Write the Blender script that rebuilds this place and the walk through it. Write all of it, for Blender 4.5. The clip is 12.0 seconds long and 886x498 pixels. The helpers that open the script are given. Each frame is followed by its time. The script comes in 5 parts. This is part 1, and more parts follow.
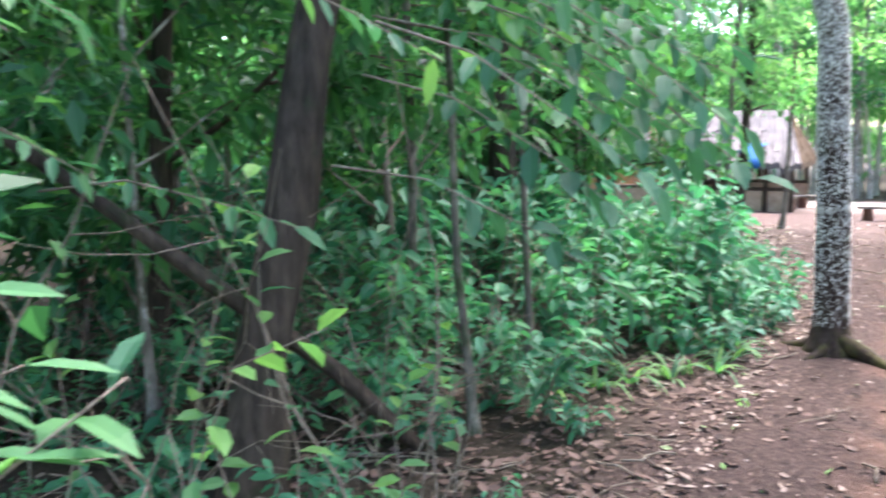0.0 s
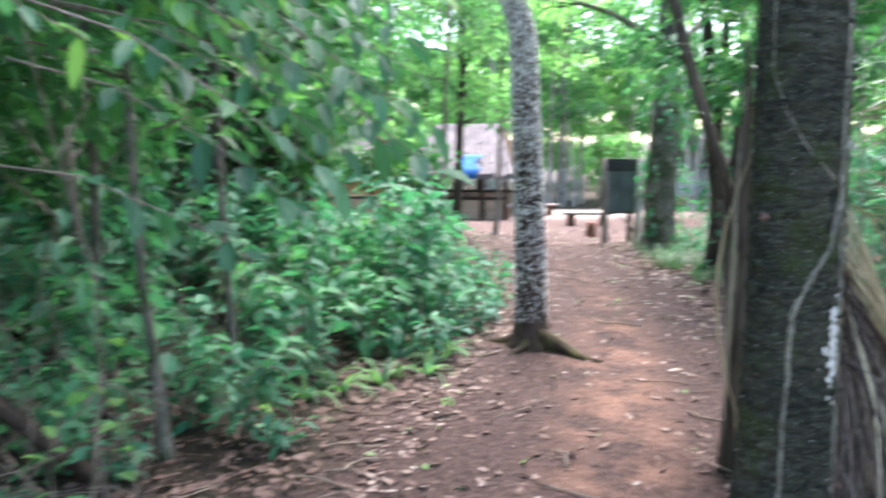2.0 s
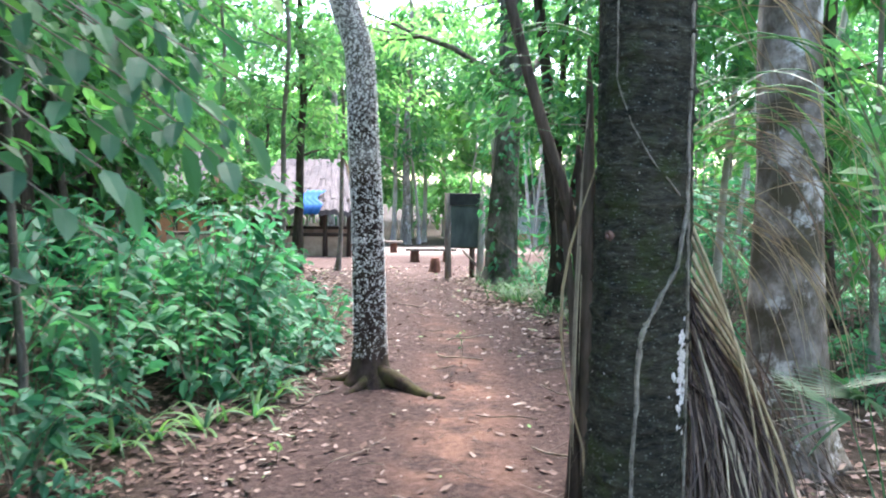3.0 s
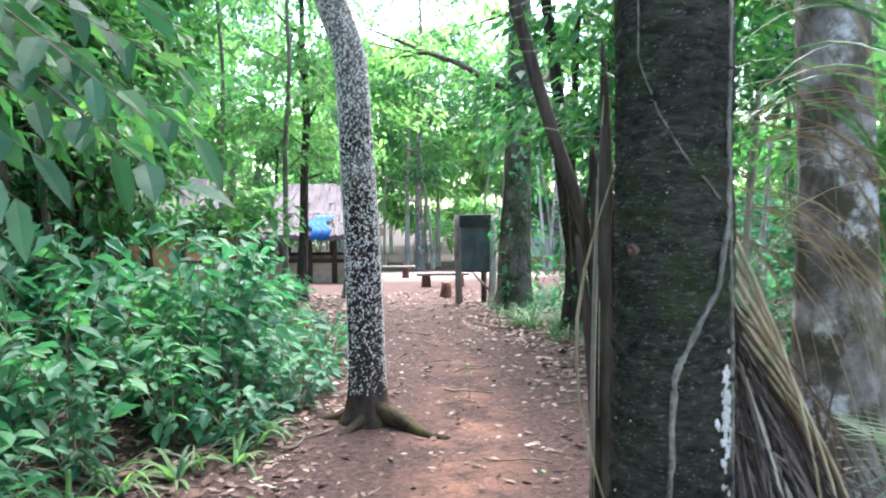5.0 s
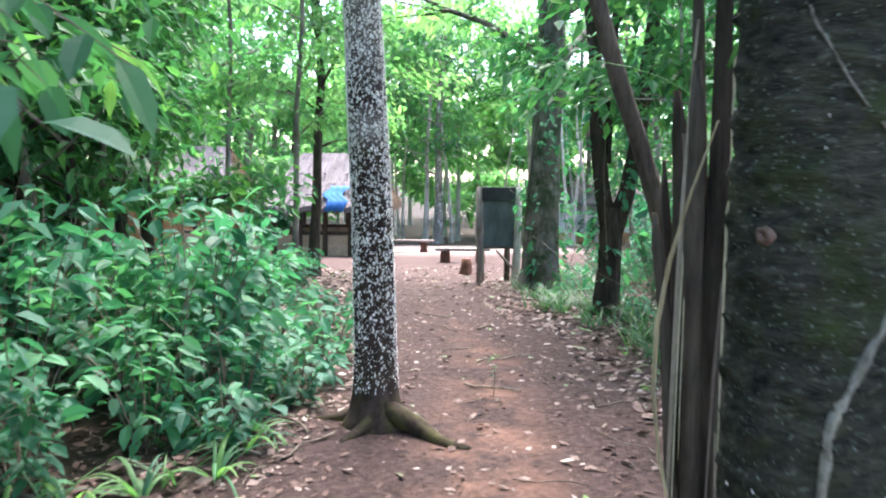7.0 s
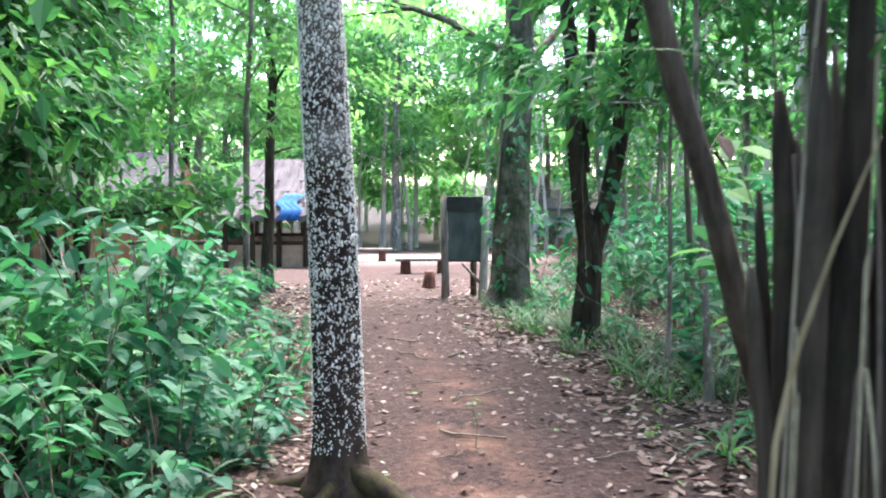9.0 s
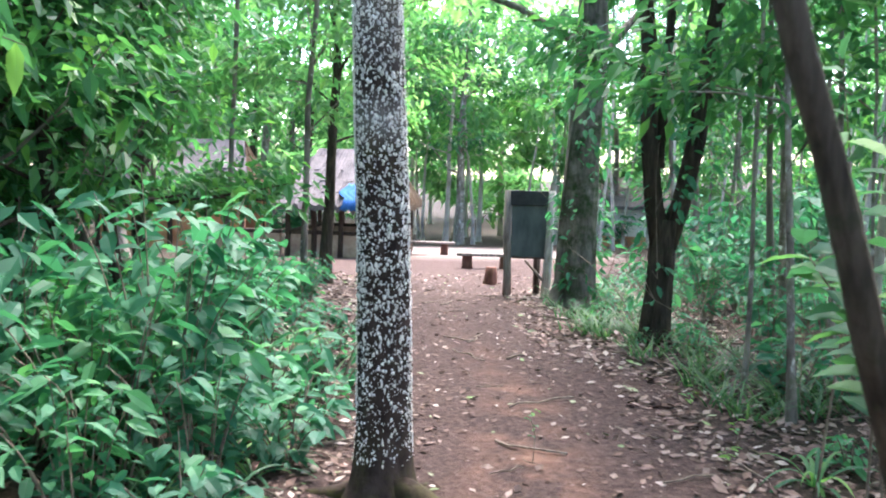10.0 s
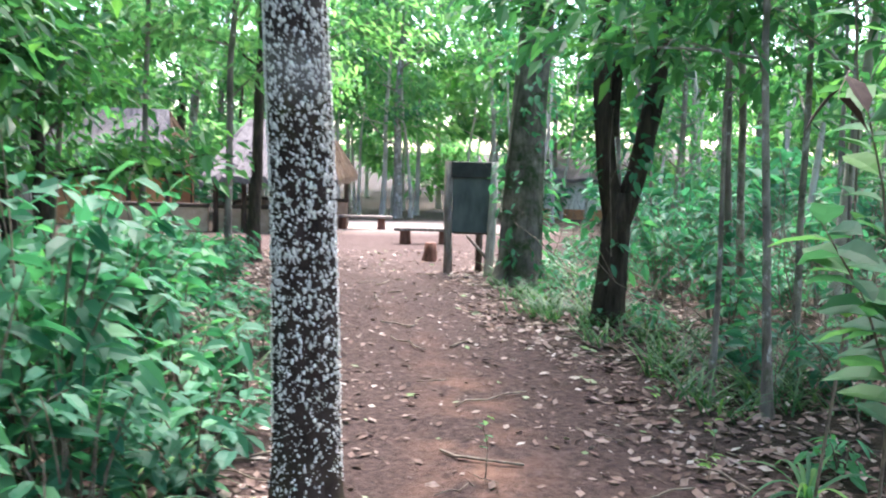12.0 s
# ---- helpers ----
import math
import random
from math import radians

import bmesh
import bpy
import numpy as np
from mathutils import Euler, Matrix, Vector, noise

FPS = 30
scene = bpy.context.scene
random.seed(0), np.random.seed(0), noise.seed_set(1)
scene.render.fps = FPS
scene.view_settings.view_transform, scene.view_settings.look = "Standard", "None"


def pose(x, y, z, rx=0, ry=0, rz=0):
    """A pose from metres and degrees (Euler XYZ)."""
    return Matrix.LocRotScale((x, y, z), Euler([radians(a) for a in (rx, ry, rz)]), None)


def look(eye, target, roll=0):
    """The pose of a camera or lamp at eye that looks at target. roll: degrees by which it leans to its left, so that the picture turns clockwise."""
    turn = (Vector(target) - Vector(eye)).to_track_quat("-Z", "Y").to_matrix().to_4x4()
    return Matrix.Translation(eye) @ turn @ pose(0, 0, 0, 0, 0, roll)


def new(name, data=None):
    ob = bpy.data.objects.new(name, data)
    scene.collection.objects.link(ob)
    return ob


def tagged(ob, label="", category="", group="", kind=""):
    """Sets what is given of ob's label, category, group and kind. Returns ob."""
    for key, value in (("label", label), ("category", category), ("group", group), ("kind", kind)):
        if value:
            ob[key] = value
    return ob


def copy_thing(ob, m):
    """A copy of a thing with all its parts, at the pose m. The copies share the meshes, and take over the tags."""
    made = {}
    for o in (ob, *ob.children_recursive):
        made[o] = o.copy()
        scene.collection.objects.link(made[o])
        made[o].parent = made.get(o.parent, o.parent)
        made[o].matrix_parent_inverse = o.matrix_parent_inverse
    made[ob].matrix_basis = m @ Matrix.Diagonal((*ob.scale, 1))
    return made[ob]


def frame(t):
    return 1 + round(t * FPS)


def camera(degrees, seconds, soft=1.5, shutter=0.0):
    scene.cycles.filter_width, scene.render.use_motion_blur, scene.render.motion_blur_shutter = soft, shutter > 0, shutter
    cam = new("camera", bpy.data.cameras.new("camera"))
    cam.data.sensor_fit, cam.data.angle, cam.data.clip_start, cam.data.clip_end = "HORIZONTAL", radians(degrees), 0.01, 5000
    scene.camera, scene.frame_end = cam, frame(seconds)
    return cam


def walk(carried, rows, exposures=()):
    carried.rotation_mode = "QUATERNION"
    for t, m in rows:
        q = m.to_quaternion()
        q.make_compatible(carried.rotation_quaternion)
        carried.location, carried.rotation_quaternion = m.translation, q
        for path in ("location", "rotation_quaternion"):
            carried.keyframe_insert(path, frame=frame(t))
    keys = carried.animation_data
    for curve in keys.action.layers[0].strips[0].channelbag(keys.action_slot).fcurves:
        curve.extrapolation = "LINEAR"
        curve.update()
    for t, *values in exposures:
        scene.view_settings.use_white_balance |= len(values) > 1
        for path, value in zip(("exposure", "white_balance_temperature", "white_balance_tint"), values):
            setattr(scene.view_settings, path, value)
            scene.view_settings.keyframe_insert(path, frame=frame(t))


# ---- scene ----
EXPOSURE = 2.95
cam = camera(54.0, 12.0, soft=2.0, shutter=1.0)
PATH = [
    (0, (1.062, 1.276, 1.754), (0.962, 3.254, 1.478), -0.7),
    (0.5, (1.127, 1.313, 1.744), (1.148, 3.296, 1.482), -0.9),
    (1, (1.200, 1.326, 1.732), (1.372, 3.303, 1.486), -1.0),
    (1.5, (1.249, 1.342, 1.705), (1.574, 3.301, 1.463), -0.8),
    (2, (1.296, 1.458, 1.669), (1.792, 3.379, 1.420), -0.3),
    (2.5, (1.350, 1.663, 1.633), (2.077, 3.517, 1.447), 0.6),
    (3, (1.480, 1.792, 1.559), (2.311, 3.604, 1.401), 0.5),
    (5, (1.818, 2.302, 1.500), (2.617, 4.133, 1.399), -0.6),
    (5.5, (1.883, 2.490, 1.482), (2.674, 4.322, 1.353), -0.4),
    (6, (2.012, 2.683, 1.471), (2.768, 4.530, 1.342), -0.3),
    (6.5, (2.076, 2.900, 1.452), (2.828, 4.746, 1.292), 0.2),
    (8.5, (2.363, 3.751, 1.554), (3.168, 5.575, 1.397), 0.6),
    (9, (2.369, 3.916, 1.544), (3.220, 5.720, 1.390), -0.0),
    (9.5, (2.461, 4.103, 1.517), (3.245, 5.936, 1.362), 0.3),
    (10, (2.548, 4.261, 1.520), (3.264, 6.121, 1.351), 1.5),
    (10.5, (2.582, 4.496, 1.506), (3.392, 6.317, 1.344), 0.9),
    (11, (2.640, 4.642, 1.506), (3.486, 6.440, 1.276), 0.4),
    (11.5, (2.748, 4.794, 1.499), (3.570, 6.605, 1.289), 0.9),
    (12, (2.818, 4.933, 1.488), (3.665, 6.730, 1.261), 1.5),
]
walk(cam, [(t, look(eye, target, roll)) for t, eye, target, roll in PATH], exposures=[(0.0, EXPOSURE + 0.34, 6500, 17), (2.0, EXPOSURE + 0.2, 6500, 17), (3.0, EXPOSURE + 0.1, 6500, 17), (6.5, EXPOSURE + 0.1, 6500, 17), (12.0, EXPOSURE, 6500, 17)])

# ---- light: a bright overcast sky with a weak, wide sun ----
world = bpy.data.worlds.new("sky")
scene.world = world
world.use_nodes = True
wn = world.node_tree
sky = wn.nodes.new("ShaderNodeTexSky")
sky.sky_type = "NISHITA"
sky.sun_disc = False
sky.sun_elevation, sky.sun_rotation = radians(62), radians(40)
sky.air_density, sky.dust_density, sky.ozone_density = 1.0, 1.5, 1.5
wn.nodes["Background"].inputs["Strength"].default_value = 0.15
wn.links.new(sky.outputs["Color"], wn.nodes["Background"].inputs["Color"])
sun = new("sun", bpy.data.lights.new("sun", "SUN"))
sun.data.energy, sun.data.angle, sun.data.color = 2.6, radians(45), (1.0, 0.97, 0.92)
sun.matrix_world = look((20 * math.sin(radians(40)), 20 * math.cos(radians(40)), 37), (0, 0, 0))


# ---- materials ----
def material(name, rough=0.8, spec=0.3):
    m = bpy.data.materials.new(name)
    m.use_nodes = True
    nt = m.node_tree
    b = nt.nodes["Principled BSDF"]
    b.inputs["Roughness"].default_value = rough
    b.inputs["Specular IOR Level"].default_value = spec
    return m, nt, b


def noise_node(nt, scale, detail=6.0, rough=0.6, stretch=None):
    tc = nt.nodes.new("ShaderNodeTexCoord")
    n = nt.nodes.new("ShaderNodeTexNoise")
    n.inputs["Scale"].default_value, n.inputs["Detail"].default_value, n.inputs["Roughness"].default_value = scale, detail, rough
    if stretch:
        mp = nt.nodes.new("ShaderNodeMapping")
        mp.inputs["Scale"].default_value = stretch
        nt.links.new(tc.outputs["Object"], mp.inputs["Vector"])
        nt.links.new(mp.outputs["Vector"], n.inputs["Vector"])
    else:
        nt.links.new(tc.outputs["Object"], n.inputs["Vector"])
    return n


def ramp_node(nt, source, stops):
    r = nt.nodes.new("ShaderNodeValToRGB")
    el = r.color_ramp.elements
    while len(el) < len(stops):
        el.new(0.5)
    for e, (p, c) in zip(el, stops):
        e.position, e.color = p, (*c, 1)
    nt.links.new(source, r.inputs["Fac"])
    return r


def mix_node(nt, fac, a, b, mode="MIX"):
    m = nt.nodes.new("ShaderNodeMix")
    m.data_type, m.blend_type = "RGBA", mode
    for sock, v in ((m.inputs["Factor"], fac), (m.inputs["A"], a), (m.inputs["B"], b)):
        if isinstance(v, (int, float)):
            sock.default_value = v
        elif isinstance(v, tuple):
            sock.default_value = (*v, 1)
        else:
            nt.links.new(v, sock)
    return m.outputs["Result"]


def bump(nt, b, height, strength=0.5, distance=0.02):
    k = nt.nodes.new("ShaderNodeBump")
    k.inputs["Strength"].default_value, k.inputs["Distance"].default_value = strength, distance
    nt.links.new(height, k.inputs["Height"])
    nt.links.new(k.outputs["Normal"], b.inputs["Normal"])


def attribute(nt, name):
    a = nt.nodes.new("ShaderNodeAttribute")
    a.attribute_name = name
    return a.outputs["Fac"]


def leaf_material(name, dark, mid, light, through_light=0.45, rough=0.42):
    """Leaf blade: glossy top, light shining through, each leaf of its own tint."""
    m, nt, b = material(name, rough, 0.4)
    col = ramp_node(nt, attribute(nt, "tint"), [(0.0, dark), (0.55, mid), (1.0, light)])
    n = noise_node(nt, 1.3, 3)
    patchy = ramp_node(nt, n.outputs["Fac"], [(0.3, (0.84, 0.76, 0.96)), (0.7, (1.34, 1.1, 1.26))])
    c = mix_node(nt, 1.0, col.outputs["Color"], patchy.outputs["Color"], "MULTIPLY")
    info = nt.nodes.new("ShaderNodeObjectInfo")
    each = ramp_node(nt, info.outputs["Random"], [(0.0, (0.76, 0.82, 0.88)), (0.5, (1.02, 1.03, 1.02)), (1.0, (1.25, 1.18, 1.02))])
    c = mix_node(nt, 1.0, c, each.outputs["Color"], "MULTIPLY")
    nt.links.new(c, b.inputs["Base Color"])
    tr = nt.nodes.new("ShaderNodeBsdfTranslucent")
    warm = mix_node(nt, 1.0, c, (1.12, 1.3, 0.85), "MULTIPLY")
    nt.links.new(warm, tr.inputs["Color"])
    mx = nt.nodes.new("ShaderNodeMixShader")
    mx.inputs["Fac"].default_value = through_light
    nt.links.new(b.outputs["BSDF"], mx.inputs[1])
    nt.links.new(tr.outputs["BSDF"], mx.inputs[2])
    nt.links.new(mx.outputs["Shader"], nt.nodes["Material Output"].inputs["Surface"])
    return m


def bark_material(name, dark, light, moss=None, moss_amount=0.5, scale=9.0, depth=0.02, grain=0.25):
    m, nt, b = material(name, 0.9, 0.2)
    n = noise_node(nt, scale, 8, 0.65, (1, 1, grain))
    col = ramp_node(nt, n.outputs["Fac"], [(0.32, dark), (0.68, light)]).outputs["Color"]
    big = noise_node(nt, 2.3, 4)
    shade = ramp_node(nt, big.outputs["Fac"], [(0.35, (0.65, 0.65, 0.65)), (0.65, (1.2, 1.15, 1.1))]).outputs["Color"]
    col = mix_node(nt, 1.0, col, shade, "MULTIPLY")
    if moss:
        mn = noise_node(nt, 4.0, 6, 0.7)
        f = ramp_node(nt, mn.outputs["Fac"], [(1 - moss_amount - 0.08, (0, 0, 0)), (1 - moss_amount + 0.08, (1, 1, 1))]).outputs["Color"]
        col = mix_node(nt, f, col, moss)
    nt.links.new(col, b.inputs["Base Color"])
    bump(nt, b, n.outputs["Fac"], 0.9, depth)
    return m


def plain_material(name, dark, light, scale=8.0, rough=0.85, stretch=None, bumpy=0.4):
    m, nt, b = material(name, rough, 0.25)
    n = noise_node(nt, scale, 7, 0.6, stretch)
    col = ramp_node(nt, n.outputs["Fac"], [(0.3, dark), (0.7, light)]).outputs["Color"]
    big = noise_node(nt, scale * 0.15, 4)
    shade = ramp_node(nt, big.outputs["Fac"], [(0.35, (0.75, 0.75, 0.75)), (0.65, (1.15, 1.12, 1.1))]).outputs["Color"]
    nt.links.new(mix_node(nt, 1.0, col, shade, "MULTIPLY"), b.inputs["Base Color"])
    bump(nt, b, n.outputs["Fac"], bumpy, 0.01)
    return m


def tinted_material(name, stops, rough=0.8):
    m, nt, b = material(name, rough, 0.25)
    col = ramp_node(nt, attribute(nt, "tint"), stops).outputs["Color"]
    n = noise_node(nt, 30.0, 5)
    g = ramp_node(nt, n.outputs["Fac"], [(0.3, (0.7, 0.7, 0.7)), (0.7, (1.15, 1.15, 1.15))]).outputs["Color"]
    nt.links.new(mix_node(nt, 1.0, col, g, "MULTIPLY"), b.inputs["Base Color"])
    return m


def ground_material():
    m, nt, b = material("forest_soil", 0.95, 0.15)
    fine = noise_node(nt, 22.0, 9, 0.7)
    mid = noise_node(nt, 2.6, 6, 0.6)
    soil = ramp_node(nt, fine.outputs["Fac"], [(0.3, (0.036, 0.023, 0.021)), (0.55, (0.095, 0.062, 0.055)), (0.75, (0.17, 0.118, 0.104))]).outputs["Color"]
    worn = ramp_node(nt, fine.outputs["Fac"], [(0.25, (0.165, 0.088, 0.064)), (0.7, (0.29, 0.168, 0.125))]).outputs["Color"]
    patch = ramp_node(nt, mid.outputs["Fac"], [(0.42, (0, 0, 0)), (0.6, (1, 1, 1))]).outputs["Color"]
    patch = mix_node(nt, 1.0, patch, attribute(nt, "worn"), "MULTIPLY")
    soil = mix_node(nt, patch, soil, worn)
    humus = ramp_node(nt, fine.outputs["Fac"], [(0.3, (0.02, 0.016, 0.012)), (0.55, (0.05, 0.038, 0.028)), (0.75, (0.095, 0.072, 0.055))]).outputs["Color"]
    col = mix_node(nt, attribute(nt, "trodden"), humus, soil)
    sand = ramp_node(nt, fine.outputs["Fac"], [(0.25, (0.22, 0.16, 0.14)), (0.7, (0.42, 0.34, 0.30))]).outputs["Color"]
    col = mix_node(nt, attribute(nt, "sand"), col, sand)
    nt.links.new(col, b.inputs["Base Color"])
    bump(nt, b, fine.outputs["Fac"], 1.0, 0.035)
    return m


def lichen_material():
    """Dark bark speckled with pale crusts of lichen, thicker in a ring at man's height."""
    m, nt, b = material("lichen_bark", 0.9, 0.2)
    tc = nt.nodes.new("ShaderNodeTexCoord")
    n = noise_node(nt, 14.0, 7, 0.65, (1, 1, 0.5))
    bark = ramp_node(nt, n.outputs["Fac"], [(0.35, (0.022, 0.014, 0.012)), (0.7, (0.075, 0.05, 0.042))]).outputs["Color"]
    v = nt.nodes.new("ShaderNodeTexVoronoi")
    v.inputs["Scale"].default_value = 58.0
    nt.links.new(tc.outputs["Object"], v.inputs["Vector"])
    spots = ramp_node(nt, v.outputs["Distance"], [(0.22, (1, 1, 1)), (0.34, (0, 0, 0))]).outputs["Color"]
    keep = ramp_node(nt, v.outputs["Color"], [(0.93, (0, 0, 0)), (0.97, (1, 1, 1))]).outputs["Color"]
    spots = mix_node(nt, 1.0, spots, keep, "MULTIPLY")
    pale = ramp_node(nt, noise_node(nt, 30.0, 4).outputs["Fac"], [(0.3, (0.34, 0.30, 0.27)), (0.7, (0.66, 0.60, 0.55))]).outputs["Color"]
    col = mix_node(nt, spots, bark, pale)
    col = mix_node(nt, attribute(nt, "crust"), col, pale)
    mossy = ramp_node(nt, noise_node(nt, 6.0, 6, 0.7).outputs["Fac"], [(0.45, (0, 0, 0)), (0.6, (1, 1, 1))]).outputs["Color"]
    mossy = mix_node(nt, 1.0, mossy, attribute(nt, "moss"), "MULTIPLY")
    col = mix_node(nt, mossy, col, (0.07, 0.062, 0.022))
    nt.links.new(col, b.inputs["Base Color"])
    bump(nt, b, n.outputs["Fac"], 0.8, 0.02)
    return m


LEAF_TREE = leaf_material("tree_leaves", (0.024, 0.11, 0.04), (0.055, 0.22, 0.07), (0.12, 0.34, 0.075), 0.5)
LEAF_SHRUB = leaf_material("shrub_leaves", (0.026, 0.14, 0.06), (0.052, 0.25, 0.118), (0.11, 0.38, 0.13), 0.45, 0.58)
LEAF_BIG = leaf_material("broad_leaves", (0.03, 0.12, 0.055), (0.065, 0.22, 0.095), (0.17, 0.40, 0.09), 0.5, 0.52)
# paler tree leaves: the canopy's bright, hazy backlight is put into the colour
LEAF_BACKLIT = leaf_material("backlit_canopy_leaves", (0.065, 0.21, 0.075), (0.125, 0.33, 0.115), (0.22, 0.43, 0.16), 0.66, 0.5)
GRASS = leaf_material("grass_blades", (0.024, 0.09, 0.036), (0.046, 0.155, 0.055), (0.10, 0.23, 0.07), 0.4)
STRAW = tinted_material("dry_palm_straw", [(0.0, (0.05, 0.038, 0.034)), (0.5, (0.27, 0.205, 0.17)), (1.0, (0.64, 0.55, 0.37))])
LITTER = tinted_material("fallen_leaves", [(0.0, (0.045, 0.026, 0.022)), (0.4, (0.17, 0.105, 0.085)), (0.7, (0.32, 0.235, 0.20)), (0.93, (0.52, 0.44, 0.39)), (1.0, (0.16, 0.27, 0.09))])
DRY_STALK = plain_material("straw_yellow_stalk", (0.3, 0.23, 0.13), (0.58, 0.48, 0.3), 18, 0.8, (3, 3, 0.4))
TWIG = plain_material("dead_twigs", (0.09, 0.065, 0.05), (0.3, 0.25, 0.2), 20)
SOIL = ground_material()
LICHEN_BARK = lichen_material()
LICHEN = tinted_material("lichen_flakes", [(0.0, (0.56, 0.51, 0.45)), (1.0, (0.93, 0.89, 0.83))], 1.0)
PALM_BARK = bark_material("palm_bark", (0.009, 0.010, 0.008), (0.085, 0.083, 0.06), (0.045, 0.062, 0.018), 0.4, 15, 0.05, 2.6)


def speckle(m, scale, share, colour):
    """Small pale crusts strewn over a bark."""
    nt = m.node_tree
    b = nt.nodes["Principled BSDF"]
    before = b.inputs["Base Color"].links[0].from_socket
    v = nt.nodes.new("ShaderNodeTexVoronoi")
    v.inputs["Scale"].default_value = scale
    tc = nt.nodes.new("ShaderNodeTexCoord")
    nt.links.new(tc.outputs["Object"], v.inputs["Vector"])
    dot = ramp_node(nt, v.outputs["Distance"], [(0.16, (1, 1, 1)), (0.27, (0, 0, 0))]).outputs["Color"]
    few = ramp_node(nt, v.outputs["Color"], [(1 - share - 0.03, (0, 0, 0)), (1 - share, (1, 1, 1))]).outputs["Color"]
    nt.links.new(mix_node(nt, mix_node(nt, 1.0, dot, few, "MULTIPLY"), before, colour), b.inputs["Base Color"])


def blotches(m, scale, stretch, share, colour):
    """Ragged patches of another colour over a bark."""
    nt = m.node_tree
    base = nt.nodes["Principled BSDF"].inputs["Base Color"]
    n = noise_node(nt, scale, 7, 0.7, stretch)
    f = ramp_node(nt, n.outputs["Fac"], [(share, (0, 0, 0)), (share + 0.08, (1, 1, 1))]).outputs["Color"]
    nt.links.new(mix_node(nt, f, base.links[0].from_socket, colour), base)


blotches(PALM_BARK, 26.0, (1, 1, 2.2), 0.58, (0.15, 0.155, 0.115))
blotches(PALM_BARK, 7.0, None, 0.60, (0.012, 0.012, 0.01))
blotches(PALM_BARK, 34.0, (1, 1, 1.6), 0.655, (0.3, 0.31, 0.26))
speckle(PALM_BARK, 75.0, 0.34, (0.17, 0.19, 0.155))
GREY_BARK = bark_material("grey_bark", (0.10, 0.08, 0.07), (0.34, 0.29, 0.26), (0.07, 0.09, 0.035), 0.36, 8)
speckle(GREY_BARK, 16.0, 0.4, (0.5, 0.48, 0.45))
MOSSY_BARK = bark_material("mossy_grey_bark", (0.05, 0.043, 0.038), (0.27, 0.24, 0.215), (0.035, 0.055, 0.022), 0.46, 10, 0.03)
DARK_BARK = bark_material("dark_bark", (0.022, 0.017, 0.014), (0.10, 0.075, 0.06), (0.03, 0.045, 0.02), 0.36, 20, 0.045, 0.16)
BROWN_BARK = bark_material("brown_bark", (0.045, 0.036, 0.03), (0.19, 0.15, 0.12), (0.05, 0.06, 0.03), 0.33, 20, 0.03, 0.12)
WHITE_BARK = bark_material("whitish_bark", (0.3, 0.26, 0.235), (0.66, 0.61, 0.56), (0.2, 0.2, 0.14), 0.34, 8)
CREEPER_BARK = bark_material("creeper_bark", (0.09, 0.08, 0.062), (0.42, 0.39, 0.32), (0.06, 0.085, 0.03), 0.36, 40, 0.02, 0.6)
PALE_BARK = bark_material("pale_bark", (0.10, 0.08, 0.068), (0.40, 0.35, 0.31), (0.07, 0.09, 0.04), 0.42, 10)
blotches(PALE_BARK, 9.0, (1, 1, 0.6), 0.55, (0.56, 0.53, 0.49))
blotches(PALE_BARK, 12.0, (1, 1, 0.6), 0.58, (0.05, 0.045, 0.035))
MOTTLED_BARK = bark_material("mottled_bark", (0.07, 0.055, 0.045), (0.5, 0.45, 0.41), (0.085, 0.07, 0.045), 0.5, 5, 0.02, 0.7)
blotches(MOTTLED_BARK, 3.5, None, 0.56, (0.6, 0.57, 0.54))
THATCH = plain_material("old_thatch", (0.065, 0.056, 0.056), (0.225, 0.20, 0.205), 14, 0.95, (4, 4, 0.6), 1.0)
SHADED_BROWN_THATCH = plain_material("shaded_mossy_brown_thatch", (0.03, 0.016, 0.01), (0.085, 0.05, 0.022), 9, 0.95, (4, 4, 0.6), 1.0)
TARP = plain_material("blue_tarp", (0.02, 0.10, 0.32), (0.035, 0.15, 0.40), 5, 0.9)
ADOBE = plain_material("mud_plaster", (0.30, 0.2, 0.15), (0.48, 0.36, 0.28), 6)
ORANGE = plain_material("orange_plaster", (0.42, 0.18, 0.09), (0.55, 0.27, 0.15), 6)
WHITE = plain_material("white_plaster", (0.68, 0.66, 0.62), (0.84, 0.82, 0.8), 5)
WOOD = plain_material("weathered_wood", (0.10, 0.08, 0.07), (0.34, 0.29, 0.26), 12, 0.85, (3, 3, 0.4), 0.8)
DARK_WOOD = plain_material("dark_wood", (0.03, 0.022, 0.018), (0.10, 0.07, 0.055), 12, 0.85, (3, 3, 0.4), 0.8)
RED_WOOD = plain_material("red_brown_wood", (0.10, 0.04, 0.03), (0.24, 0.11, 0.08), 12, 0.8, (3, 3, 0.4), 0.6)
SLATE = plain_material("green_slate_board", (0.045, 0.06, 0.062), (0.13, 0.165, 0.17), 5, 0.6, (1, 1, 0.35), 0.15)
SHADED_BLACK_WOOD = plain_material("shaded_black_wood", (0.02, 0.024, 0.026), (0.055, 0.062, 0.065), 6, 0.6)
PALE_SUNLIT_WOOD = plain_material("pale_sunlit_wood", (0.26, 0.23, 0.21), (0.62, 0.58, 0.54), 16, 0.85, (4, 4, 0.35), 0.9)
SCAR = plain_material("pink_bark_scar", (0.08, 0.045, 0.035), (0.24, 0.15, 0.115), 40)

rng = np.random.default_rng(7)


